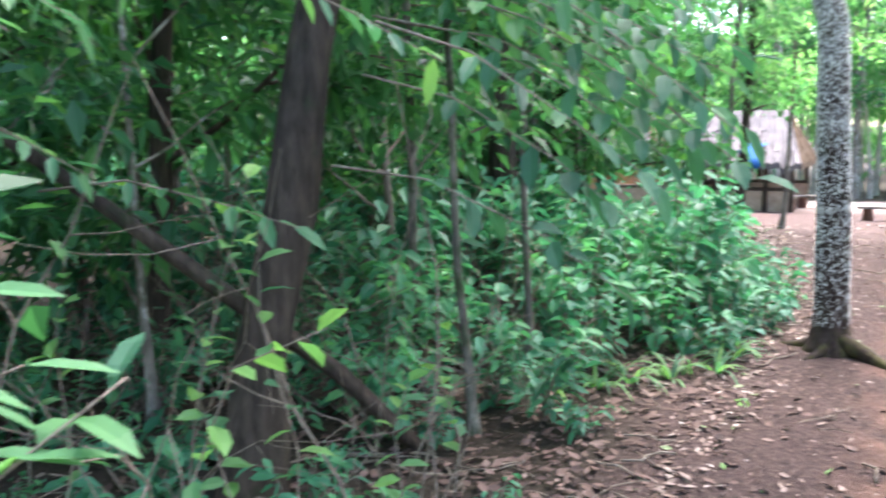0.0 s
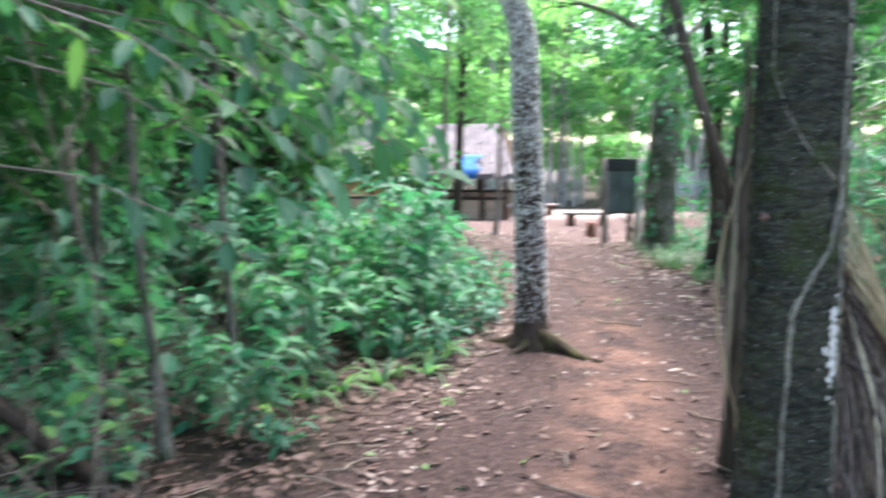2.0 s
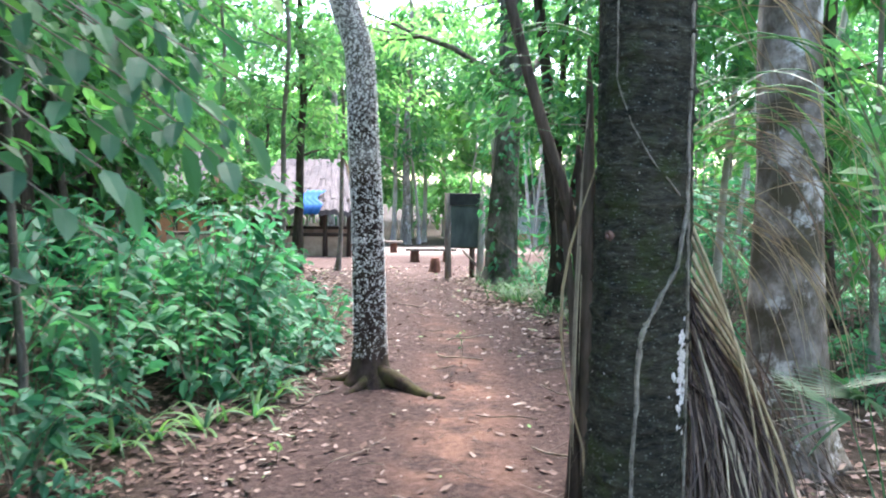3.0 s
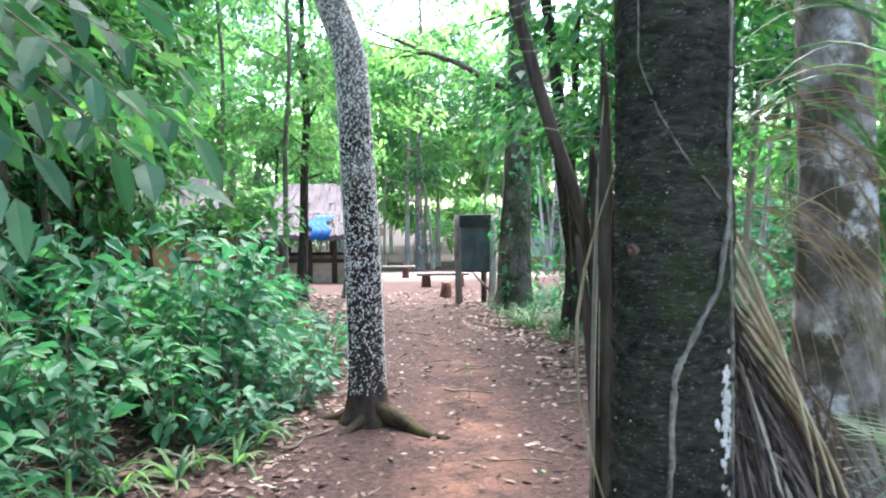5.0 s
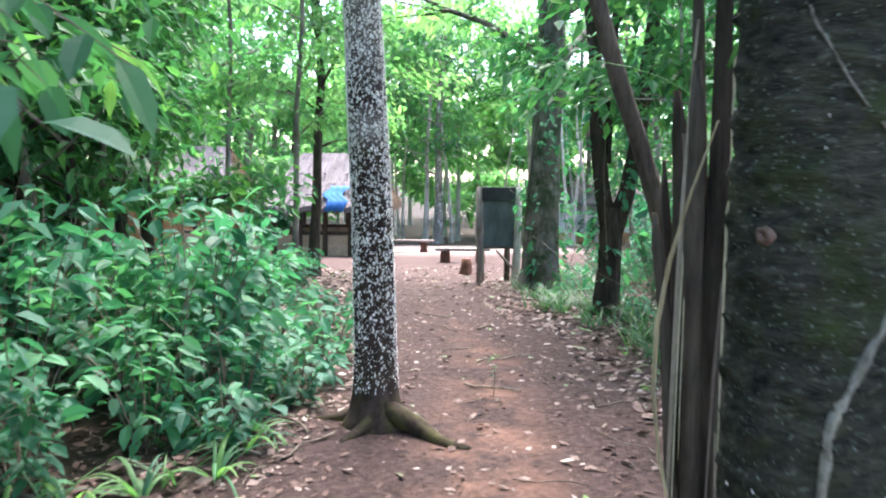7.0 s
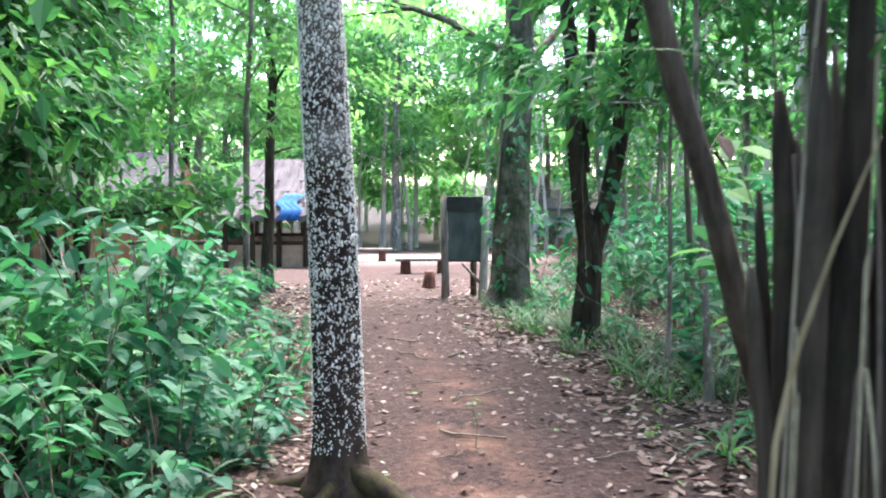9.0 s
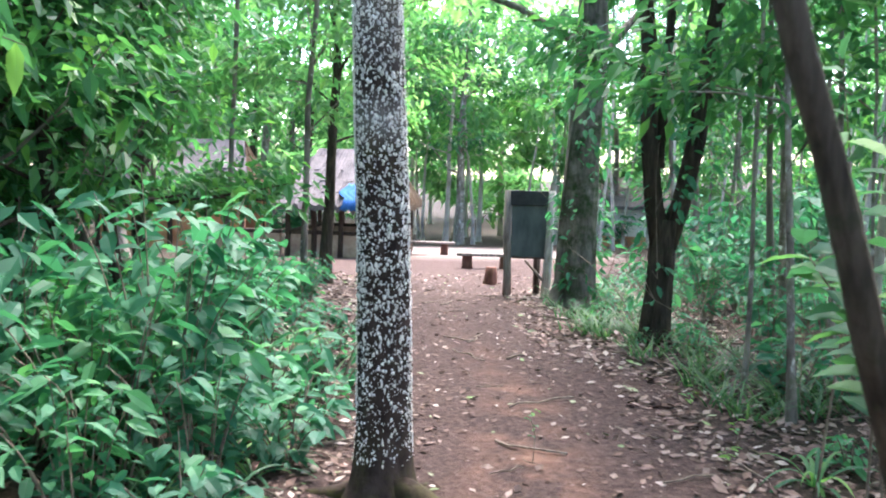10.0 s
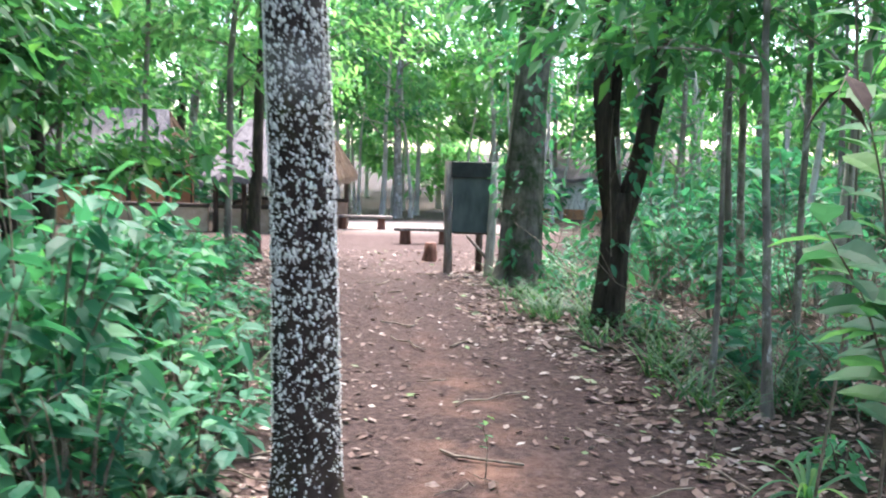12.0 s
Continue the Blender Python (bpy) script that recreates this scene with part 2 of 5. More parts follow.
# ---- mesh building ----
def mesh_of(name, verts, faces, mat, smooth=True, attrs=None):
    me = bpy.data.meshes.new(name)
    me.from_pydata([tuple(v) for v in verts], [], faces)
    me.materials.append(mat)
    if smooth:
        me.polygons.foreach_set("use_smooth", np.ones(len(me.polygons), bool))
    for key, values in (attrs or {}).items():
        me.attributes.new(key, "FLOAT", "POINT").data.foreach_set("value", np.asarray(values, np.float32))
    me.update()
    return me


def part(name, me, parent=None, label="", kind=""):
    ob = new(name, me)
    ob.parent = parent
    return tagged(ob, label, kind=kind)


def thing(name, m, label, category, group="", kind=""):
    ob = new(name)
    ob.empty_display_size = 0.2
    ob.matrix_basis = m
    return tagged(ob, label, category, group, kind)


class Shape:
    """Collects tubes and boxes into one mesh."""

    def __init__(self):
        self.v, self.f = [], []

    def tube(self, pts, radii, segs=8, rough=0.0, cap=True):
        pts = [Vector(p) for p in pts]
        base, side = len(self.v), None
        for i, p in enumerate(pts):
            d = (pts[min(i + 1, len(pts) - 1)] - pts[max(i - 1, 0)]).normalized()
            if side is None:
                side = d.orthogonal().normalized()
            side = (side - d * side.dot(d)).normalized()
            up = d.cross(side)
            for k in range(segs):
                a = 2 * math.pi * k / segs
                q = side * math.cos(a) + up * math.sin(a)
                r = radii[i]
                if rough:
                    r *= 1 + rough * noise.noise(Vector((q.x * 2.2, q.y * 2.2, p.z * 1.6 + p.x * 3)))
                self.v.append(p + q * r)
        for i in range(len(pts) - 1):
            for k in range(segs):
                a, b = base + i * segs + k, base + i * segs + (k + 1) % segs
                self.f.append((a, b, b + segs, a + segs))
        if cap:
            self.f.append(tuple(range(base + segs - 1, base - 1, -1)))
            n = base + (len(pts) - 1) * segs
            self.f.append(tuple(range(n, n + segs)))
        return self

    def box(self, c, size, m=None, wobble=0.0):
        base = len(self.v)
        m = m or Matrix()
        c, h = Vector(c), Vector(size) / 2
        bev = min(h) * 0.25
        bm = bmesh.new()
        bmesh.ops.create_cube(bm, size=1.0)
        for v in bm.verts:
            v.co = Vector((v.co.x * size[0], v.co.y * size[1], v.co.z * size[2]))
        bmesh.ops.bevel(bm, geom=bm.edges[:], offset=bev, segments=1, affect="EDGES")
        bm.verts.index_update()
        for v in bm.verts:
            w = v.co + c
            if wobble:
                w += Vector((noise.noise(w * 3), noise.noise(w * 3 + Vector((9, 0, 0))), 0)) * wobble
            self.v.append(m @ w)
        for f in bm.faces:
            self.f.append(tuple(base + v.index for v in f.verts))
        bm.free()
        return self

    def mesh(self, name, mat, smooth=True, attrs=None):
        return mesh_of(name, self.v, self.f, mat, smooth, attrs)


def unit(a):
    return a / np.maximum(np.linalg.norm(a, axis=1, keepdims=True), 1e-9)


def leaf_mesh(name, P, D, L, W, mat, near=False, droop=0.25, tint=None, tilt=0.5, r=None):
    """Many leaf blades: from points P along D, long L, wide W, folded on the midrib and drooping."""
    r = r or rng
    n = len(P)
    D = unit(D)
    up = np.tile([0.0, 0.0, 1.0], (n, 1)) + r.normal(0, tilt, (n, 3))
    S = unit(np.cross(D, up))
    N = unit(np.cross(S, D))
    L, W = np.broadcast_to(L, n)[:, None], np.broadcast_to(W, n)[:, None]
    tint = r.random(n) if tint is None else tint
    down = np.array([0, 0, -1.0])
    if near:
        def at(u, w, lift):
            return P + D * L * u + S * W * w + N * W * lift + down * L * droop * u * u
        cols = [at(0, 0, 0), at(0.3, 0.43, 0.12), at(0.3, 0, 0), at(0.3, -0.43, 0.12), at(0.68, 0.42, 0.1), at(0.68, 0, 0), at(0.68, -0.42, 0.1), at(1, 0, 0)]
        faces = [(0, 2, 1), (0, 3, 2), (1, 2, 5, 4), (2, 3, 6, 5), (4, 5, 7), (5, 6, 7)]
    else:
        def at(u, w, lift):
            return P + D * L * u + S * W * w + N * W * lift + down * L * droop * u * u
        cols = [at(0, 0, 0), at(0.45, 0.5, 0.12), at(1, 0, 0), at(0.45, -0.5, 0.12)]
        faces = [(0, 2, 1), (0, 3, 2)]
    k = len(cols)
    V = np.stack(cols, 1).reshape(-1, 3)
    F = []
    base = np.arange(n)[:, None] * k
    tri = [f for f in faces if len(f) == 3]
    quad = [f for f in faces if len(f) == 4]
    F += (base[:, None] + np.array(tri)[None]).reshape(-1, 3).tolist()
    if quad:
        F += (base[:, None] + np.array(quad)[None]).reshape(-1, 4).tolist()
    return mesh_of(name, V.tolist(), F, mat, False, {"tint": np.repeat(tint, k)})


# ---- the lie of the land ----
def lie(x, y):
    """Height of the ground: level along the path, falling gently towards the clearing, uneven among the trees."""
    s = (x - 2.8) * 0.42 + (y - 4.9) * 0.907
    u = min(max(s - 8.0, 0.0), 32.0)
    z = -0.05 * u * (u / (u + 2.0)) if u > 0 else 0.0
    return z + 0.03 * noise.noise(Vector((x * 0.9, y * 0.9, 0))) + 0.012 * noise.noise(Vector((x * 4, y * 4, 3)))


TRAIL = [(0.6, -40, 1.3), (0.9, -4, 1.3), (1.7, 1.5, 1.4), (3.0, 5.0, 1.5), (4.2, 7.4, 1.5), (5.2, 9.6, 1.35), (5.75, 12.2, 1.2), (6.7, 15.2, 1.5), (8.4, 18.6, 2.6), (10.6, 24.0, 4.2), (12.4, 28.5, 4.6)]


def off_trail(x, y):
    """Signed distance from the edge of the trodden path and clearing: below 0 is on it."""
    best = 99.0
    for (ax, ay, aw), (bx, by, bw) in zip(TRAIL, TRAIL[1:]):
        dx, dy = bx - ax, by - ay
        k = min(max(((x - ax) * dx + (y - ay) * dy) / (dx * dx + dy * dy), 0.0), 1.0)
        best = min(best, math.hypot(x - ax - k * dx, y - ay - k * dy) - (aw + (bw - aw) * k))
    return best


def spread(lo, hi, step, far):
    mid = list(np.arange(lo, hi + step / 2, step))
    out, g = [], step
    x = hi
    while x < far:
        g *= 1.35
        x += g
        out.append(x)
    left, g, x = [], step, lo
    while x > -far:
        g *= 1.35
        x -= g
        left.append(x)
    return left[::-1] + mid + out


def build_ground():
    xs, ys = spread(-4.0, 13.0, 0.14, 600), spread(0.0, 26.0, 0.14, 600)
    V, trod, sand, worn = [], [], [], []
    for y in ys:
        for x in xs:
            V.append((x, y, lie(x, y)))
            e = off_trail(x, y) + 0.35 * noise.noise(Vector((x * 1.1, y * 1.1, 7)))
            trod.append(min(max(0.5 - e / 0.5, 0.0), 1.0))
            worn.append(min(max(-(off_trail(x, y) + 1.0) / 0.4, 0.0), 1.0) * min(max((14.0 - y) / 5.0, 0.0), 1.0))
            sand.append(min(max((y - 23.5) / 4.0, 0.0), 1.0) * (trod[-1]))
    nx = len(xs)
    F = [(j * nx + i, j * nx + i + 1, (j + 1) * nx + i + 1, (j + 1) * nx + i) for j in range(len(ys) - 1) for i in range(nx - 1)]
    ob = new("ground", mesh_of("ground", V, F, SOIL, True, {"trodden": trod, "sand": sand, "worn": worn}))
    tagged(ob, "reddish trodden earth path between dark leaf-strewn forest soil", "ground", kind="structure")


build_ground()
FAR = pose(0, 0, 0, 0, 0, -25.2)  # the huts, board and benches face the path's end


def placed(x, y, rz=0.0, z=0.0):
    return Matrix.Translation((x, y, lie(x, y) + z)) @ pose(0, 0, 0, 0, 0, rz)


# ---- trees ----
def limb_path(r, start, direction, length, n=5, wander=0.12, lift=0.1):
    p, d, out = Vector(start), Vector(direction).normalized(), [Vector(start)]
    for _ in range(n):
        d = (d + Vector(r.normal(0, wander, 3)) + Vector((0, 0, lift * 0.3))).normalized()
        p = p + d * (length / n)
        out.append(p.copy())
    return out


def tree_meshes(seed, height, radius, crown_low, spreadr, leaves, leaf, bark, lean=(0, 0), limbs=9, fork=None, leafmat=None, mid=0):
    """Trunk with limbs as one mesh, and the leaves that hang about its twigs as another."""
    r = np.random.default_rng(seed)
    sh = Shape()
    zs = np.linspace(0, height, 12)
    trunk = [Vector((lean[0] * z / height + 0.05 * math.sin(z * 1.1 + seed) + 0.02 * math.sin(z * 2.9 + seed), lean[1] * z / height + 0.05 * math.cos(z * 0.9 + seed), z - 0.06)) for z in zs]
    rad = [radius * (1 + 0.7 * math.exp(-z / 0.22)) * (1 - 0.7 * z / height) for z in zs]
    extra = [0.08, 0.18, 0.35]
    pts = [trunk[0]] + [trunk[0].lerp(trunk[1], e / zs[1]) for e in extra] + trunk[1:]
    rd = [rad[0]] + [radius * (1 + 0.7 * math.exp(-e / 0.22)) for e in extra] + rad[1:]
    sh.tube(pts, rd, 12 if radius > 0.07 else 7, 0.28)
    tips = []
    for i in range(limbs):
        z = crown_low + (height - crown_low) * (i + r.random()) / limbs
        k = z / height * 11
        s = trunk[int(min(k, 10))].lerp(trunk[int(min(k, 10)) + 1], k - int(min(k, 10)))
        a = i * 2.4 + r.random()
        ln = spreadr * (0.55 + 0.6 * r.random()) * (1 - 0.35 * (z - crown_low) / (height - crown_low + 0.01))
        path = limb_path(r, s, (math.cos(a), math.sin(a), 0.25 + 0.4 * r.random()), ln)
        r0 = radius * 0.35 * (1 - 0.5 * z / height) + 0.004
        sh.tube(path, [r0 * (1 - 0.8 * q / 5) for q in range(6)], 4, cap=False)
        tips += path[2:]
        for _ in range(2):
            b = path[2 + int(r.integers(0, 3))]
            a2 = a + r.normal(0, 0.9)
            tw = limb_path(r, b, (math.cos(a2), math.sin(a2), r.normal(0.1, 0.3)), ln * 0.55, 4)
            sh.tube(tw, [r0 * 0.4 * (1 - 0.7 * q / 4) for q in range(5)], 3, cap=False)
            tips += tw[1:]
    tips = np.array([tuple(t) for t in tips])
    pick = tips[r.integers(0, len(tips), leaves)]
    P = pick + r.normal(0, 1, (leaves, 3)) * np.array([0.3, 0.3, 0.16]) * (0.4 + 0.18 * spreadr)
    out = P - np.array([lean[0] * 0.6, lean[1] * 0.6, 0]) - np.array([0, 0, 1.0]) * P[:, 2:3]
    D = unit(unit(out) + r.normal(0, 0.8, (leaves, 3)) + np.array([0, 0, -0.25]))
    L = leaf * (0.6 + 0.7 * r.random(leaves))
    tint = np.clip(r.normal(0.45, 0.22, leaves), 0, 1)
    tint[r.random(leaves) < 0.03] = 1.0
    return sh.mesh("trunk", bark), leaf_mesh("foliage", P, D, L, L * (0.42 + 0.12 * r.random(leaves)), leafmat or LEAF_TREE, False, 0.25, tint, 0.45, r)


def plant_tree(name, m, meshes, label, group=""):
    t = thing(name, m, label, "tree", group)
    part("trunk", meshes[0], t)
    part("foliage", meshes[1], t, kind="stuff")
    return t


def grow_forest():
    kinds = [
        tree_meshes(1, 8.5, 0.11, 1.6, 2.2, 2900, 0.195, GREY_BARK, (0.4, 0.2), 13),
        tree_meshes(2, 7.0, 0.08, 1.0, 1.9, 2700, 0.185, DARK_BARK, (-0.3, 0.3), 13),
        tree_meshes(3, 10.0, 0.15, 2.4, 2.8, 3100, 0.215, PALE_BARK, (0.2, -0.4), 14),
        tree_meshes(4, 5.0, 0.045, 0.7, 1.4, 2000, 0.15, GREY_BARK, (0.3, 0.1), 11),
        tree_meshes(5, 11.5, 0.17, 4.2, 3.2, 3000, 0.23, DARK_BARK, (-0.5, 0.2), 14),
        tree_meshes(6, 4.0, 0.03, 0.5, 1.2, 1500, 0.155, PALE_BARK, (-0.2, 0.2), 10),
    ]
    labels = ["slender grey-barked forest tree with bright green leaves", "dark-barked young tree with dense green leaves", "tall pale-barked tree with a wide leafy crown",
              "thin understorey sapling with small green leaves", "tall dark trunk with a high green crown", "pale thin sapling with loose green leaves"]
    firsts = {}
    r = np.random.default_rng(21)

    def put(k, x, y, rz, sc):
        m = placed(x, y, rz) @ Matrix.Diagonal((sc, sc, sc, 1))
        if k not in firsts:
            firsts[k] = plant_tree("tree" if k in (0, 2, 4, 6, 7) else "sapling", m, kinds[k], labels[k], "forest trees")
            firsts[k].scale = (sc, sc, sc)
        else:
            c = copy_thing(firsts[k], placed(x, y, rz))
            c.scale = (sc, sc, sc)

    # trees by rings round the place, thicker ahead and thinner behind
    taken = []
    count = 0
    for _ in range(4000):
        if count >= 84:
            break
        a, d = r.uniform(-math.pi, math.pi), r.uniform(4.5, 40) ** 1.0
        x, y = 3.0 + d * math.sin(a), 6.0 + d * math.cos(a)
        ahead = -0.95 < a < 1.35
        if ahead and d < 14 and x > 5 and r.random() < 0.55:
            continue
        if not ahead and (d > 15 or r.random() < 0.6):
            continue
        if off_trail(x, y) < 1.0 + 0.015 * d:
            continue
        if 3.5 < x < 11.5 and 19 < y < 29.5:
            continue
        # keep the eye's way clear
        if x > -0.6 and x < 6.5 and y < 8.5 and y > -1.5:
            continue
        if abs(x - 7.6) < 1.2 and abs(y - 14.3) < 1.8:
            continue
        gap = 1.2 if d < 14 else 1.7
        if any(math.hypot(x - p, y - q) < gap for p, q in taken):
            continue
        taken.append((x, y))
        if d < 9:
            k = [3, 5, 3, 1][count % 4]
        elif d < 18:
            k = [0, 3, 1, 5, 2, 1][count % 6]
        else:
            k = [2, 0, 4, 1, 2, 0][count % 6]
        put(k, x, y, r.uniform(0, 360), r.uniform(0.85, 1.2) * (1.25 if d > 22 else 1.0))
        count += 1
    # extra trees on the left, added in part to deepen the shade there
    for k, x, y in ((3, 1.6, 13.0), (1, 2.6, 14.6), (1, 1.0, 15.6), (3, 3.0, 16.4), (1, 2.0, 18.0), (3, 0.4, 11.4), (3, 2.3, 13.5), (1, 1.7, 12.0), (1, 2.9, 15.0), (1, 0.7, 13.6), (4, 1.3, 10.7),
                    (1, -1.2, 7.0), (3, -2.0, 5.8), (1, -2.9, 7.4), (3, -1.5, 8.6), (1, -3.8, 6.0), (3, -0.8, 9.6), (5, -0.9, 6.3), (1, -4.6, 8.2), (0, -3.0, 9.6), (3, 0.3, 8.4), (5, -2.4, 4.6), (1, -3.4, 4.4), (1, -6.2, 7.6), (1, -7.0, 9.6)):
        put(k, x, y, r.uniform(0, 360), r.uniform(0.85, 1.1))
        taken.append((x, y))
    for k, x, y in ((1, -3.5, 1.0), (3, -1.8, -1.5), (1, 4.6, -2.6), (0, 6.8, 0.2), (3, 3.6, -4.6), (2, -3.4, -4.5), (0, 7.5, -3.8), (1, 8.2, 3.2), (3, 6.4, 2.4), (2, 1.0, -9.5), (1, -5.6, 3.0)):
        put(k, x, y, r.uniform(0, 360), r.uniform(0.9, 1.1))
        taken.append((x, y))
    kinds_pole = tree_meshes(9, 8.5, 0.055, 4.6, 1.6, 420, 0.2, WHITE_BARK, (0.5, 0.2), 5), tree_meshes(10, 8.0, 0.04, 4.2, 1.5, 380, 0.2, GREY_BARK, (-0.4, 0.3), 5)
    first_pole = {}
    n = 0
    for _ in range(900):
        if n >= 44:
            break
        x, y = (r.uniform(7.5, 22), r.uniform(9.5, 27)) if n < 32 else (r.uniform(-5, 5), r.uniform(12, 24))
        if off_trail(x, y) < 0.7 or any(math.hypot(x - p, y - q) < 0.6 for p, q in taken) or (3.5 < x < 11.5 and 19 < y < 29.5):
            continue
        taken.append((x, y))
        if n % 2 in first_pole:
            copy_thing(first_pole[n % 2], placed(x, y, r.uniform(0, 360)))
        else:
            first_pole[n % 2] = plant_tree("sapling", placed(x, y, r.uniform(0, 360)), kinds_pole[n % 2], "thin bare forest pole with a small high crown", "bare poles")
        n += 1
    # pale bare trunks across the clearing
    n = 0
    for _ in range(600):
        if n >= 20:
            break
        a, d = r.uniform(0.26, 0.66), r.uniform(24.5, 38)
        x, y = 3.0 + d * math.sin(a), 6.0 + d * math.cos(a)
        if off_trail(x, y) < 0.4 or any(math.hypot(x - p, y - q) < 0.7 for p, q in taken) or (3.5 < x < 11.5 and 19 < y < 29.5):
            continue
        taken.append((x, y))
        copy_thing(first_pole[0], placed(x, y, r.uniform(0, 360))).scale = (1.3, 1.3, 1.1)
        n += 1
    beyond = ((15.2, 37.0), (18.0, 40.0), (20.5, 37.5), (17.0, 46.0), (21.5, 45.0))
    # the far side of the clearing and the woods behind it
    kinds.append(tree_meshes(7, 9.0, 0.10, 2.2, 3.4, 1150, 0.40, WHITE_BARK, (0.5, 0.3), 11, leafmat=LEAF_BACKLIT))
    kinds.append(tree_meshes(8, 6.5, 0.07, 0.3, 3.0, 1900, 0.38, WHITE_BARK, (-0.4, 0.2), 11, leafmat=LEAF_BACKLIT))
    labels.extend(["far pale-trunked tree at the clearing's edge", "far bushy young tree at the clearing's edge"])
    for i, (x, y) in enumerate(beyond):
        put(6, x, y, 37.0 * i, 1.1 + 0.06 * i)
        taken.append((x, y))
    count = 0
    for _ in range(4000):
        if count >= 96:
            break
        a, d = r.uniform(-0.75, 1.35), 26 + 40 * r.random() ** 1.1
        x, y = 3.0 + d * math.sin(a), 6.0 + d * math.cos(a)
        if off_trail(x, y) < 0.8 or any(math.hypot(x - p, y - q) < 1.7 for p, q in taken) or (3.0 < x < 11.0 and y < 29.5):
            continue
        taken.append((x, y))
        if abs(a - 0.40) < 0.03 and d < 40:
            continue
        put(6 + (count % 3 > 0), x, y, r.uniform(0, 360), r.uniform(0.9, 1.4))
        count += 1


grow_forest()


# ---- the tree crusted with lichen, beside the path ----
def lichen_tree():
    r = np.random.default_rng(5)
    t = thing("tree", placed(3.72, 7.98), "tree with dark bark thickly speckled by white lichen", "tree")
    sh = Shape()
    zs = [-0.08, 0, 0.05, 0.1, 0.17, 0.26, 0.4] + list(np.arange(0.55, 7.6, 0.15))
    axis = []
    for z in zs:  # a crook above man's height
        crook = 0.32 * min(max(z - 2.55, 0), 0.8) + 0.05 * max(z - 3.35, 0)
        axis.append(Vector((-0.02 * min(z, 3) + 0.02 * math.sin(z * 1.7) - 0.916 * crook, 0.04 * z + 0.02 * math.sin(z * 1.3 + 1) + 0.4 * crook, z)))
    rad = [0.124 * (1 + 0.65 * math.exp(-max(z, 0) / 0.12)) * (1 - 0.055 * z) for z in zs]
    sh.tube(axis, rad, 28, 0.10)
    nv = len(sh.v)
    zz = np.array([v.z for v in sh.v])
    # a surface root that runs off over the path, and lesser ones
    for a, ln, r0 in ((-1.05, 0.62, 0.075), (2.4, 0.35, 0.06), (0.6, 0.3, 0.05), (-2.4, 0.3, 0.05)):
        d = Vector((math.cos(a), math.sin(a), 0))
        pts = [d * (0.08 + ln * q / 6) + Vector((0.03 * math.sin(q), 0, 0.12 * (1 - q / 6) ** 2 - 0.02)) for q in range(7)]
        sh.tube(pts, [r0 * (1 - 0.65 * q / 6) for q in range(7)], 8, 0.15)
    z = np.array([v.z for v in sh.v])
    crust = np.clip(1 - np.abs(z - 1.72) / 0.10, 0, 1) * 0.5 + np.clip((z - 1.9) / 1.6, 0, 0.3)
    moss = np.clip(1 - z / 0.38, 0, 1) + 0.9 * np.clip(1 - np.abs(z - 1.6) / 0.08, 0, 1) + 0.8 * np.clip(1 - np.abs(z - 2.35) / 0.25, 0, 1)
    part("trunk", sh.mesh("trunk", LICHEN_BARK, True, {"crust": crust, "moss": np.clip(moss, 0, 1)}), t)
    # raised flakes of lichen
    n = 10500
    V, F, T = [], [], []
    for _ in range(n):
        h = 0.2 + 2.8 * r.random() ** 0.8
        k = np.searchsorted(zs, h) - 1
        p = axis[k].lerp(axis[k + 1], (h - zs[k]) / (zs[k + 1] - zs[k]))
        a = r.uniform(0, 2 * math.pi)
        q = Vector((math.cos(a), math.sin(a), 0))
        rr = 0.124 * (1 + 0.65 * math.exp(-h / 0.12)) * (1 - 0.055 * h)
        rr *= 1 + 0.10 * noise.noise(Vector((q.x * 2.2, q.y * 2.2, h * 1.6 + p.x * 3)))
        tang = Vector((-q.y, q.x, 0))
        up = Vector((0, 0, 1))
        c = p + q * (rr + 0.004)
        w = (0.0024 + 0.0072 * r.random() ** 2.2) * (0.75 + 0.25 * min(h, 1.0))
        hh = w * (0.7 + 1.3 * r.random())
        ph = r.uniform(-0.6, 0.6)
        b = len(V)
        for j in range(5):
            an = 2 * math.pi * j / 5 + ph
            e = 0.45 + 0.95 * r.random()
            V.append(c + tang * math.cos(an) * w * e + up * math.sin(an) * hh * e - q * 0.002)
        V.append(c + q * 0.006)
        F += [(b + j, b + (j + 1) % 5, b + 5) for j in range(5)]
        T += [0.3 + 0.7 * r.random()] * 6
    part("lichen", mesh_of("lichen", V, F, LICHEN, False, {"tint": T}), t, "pale grey-white lichen flakes", "stuff")
    tm = tree_meshes(31, 3.5, 0.1, 0.6, 2.4, 3000, 0.16, GREY_BARK, (0.1, 0.1), 10)
    f = part("foliage", tm[1], t, kind="stuff")
    f.location = (-0.45, 0.4, 4.6)
    f2 = part("limb", tm[0], t)
    f2.location = (-0.45, 0.4, 4.6)


lichen_tree()


# ---- the palm beside the walker, with its skirt of dead fronds ----
def ribbon(V, F, T, pts, width, side, tint):
    b = len(V)
    n = len(pts)
    for i, p in enumerate(pts):
        w = width * (1 - (i / (n - 1)) ** 3) * 0.5 + 0.0008
        V.append(p - side * w)
        V.append(p + Vector((0, 0, w * 0.3)))
        V.append(p + side * w)
        T.extend([tint] * 3)
    for i in range(n - 1):
        a = b + 3 * i
        F.append((a, a + 1, a + 4, a + 3))
        F.append((a + 1, a + 2, a + 5, a + 4))


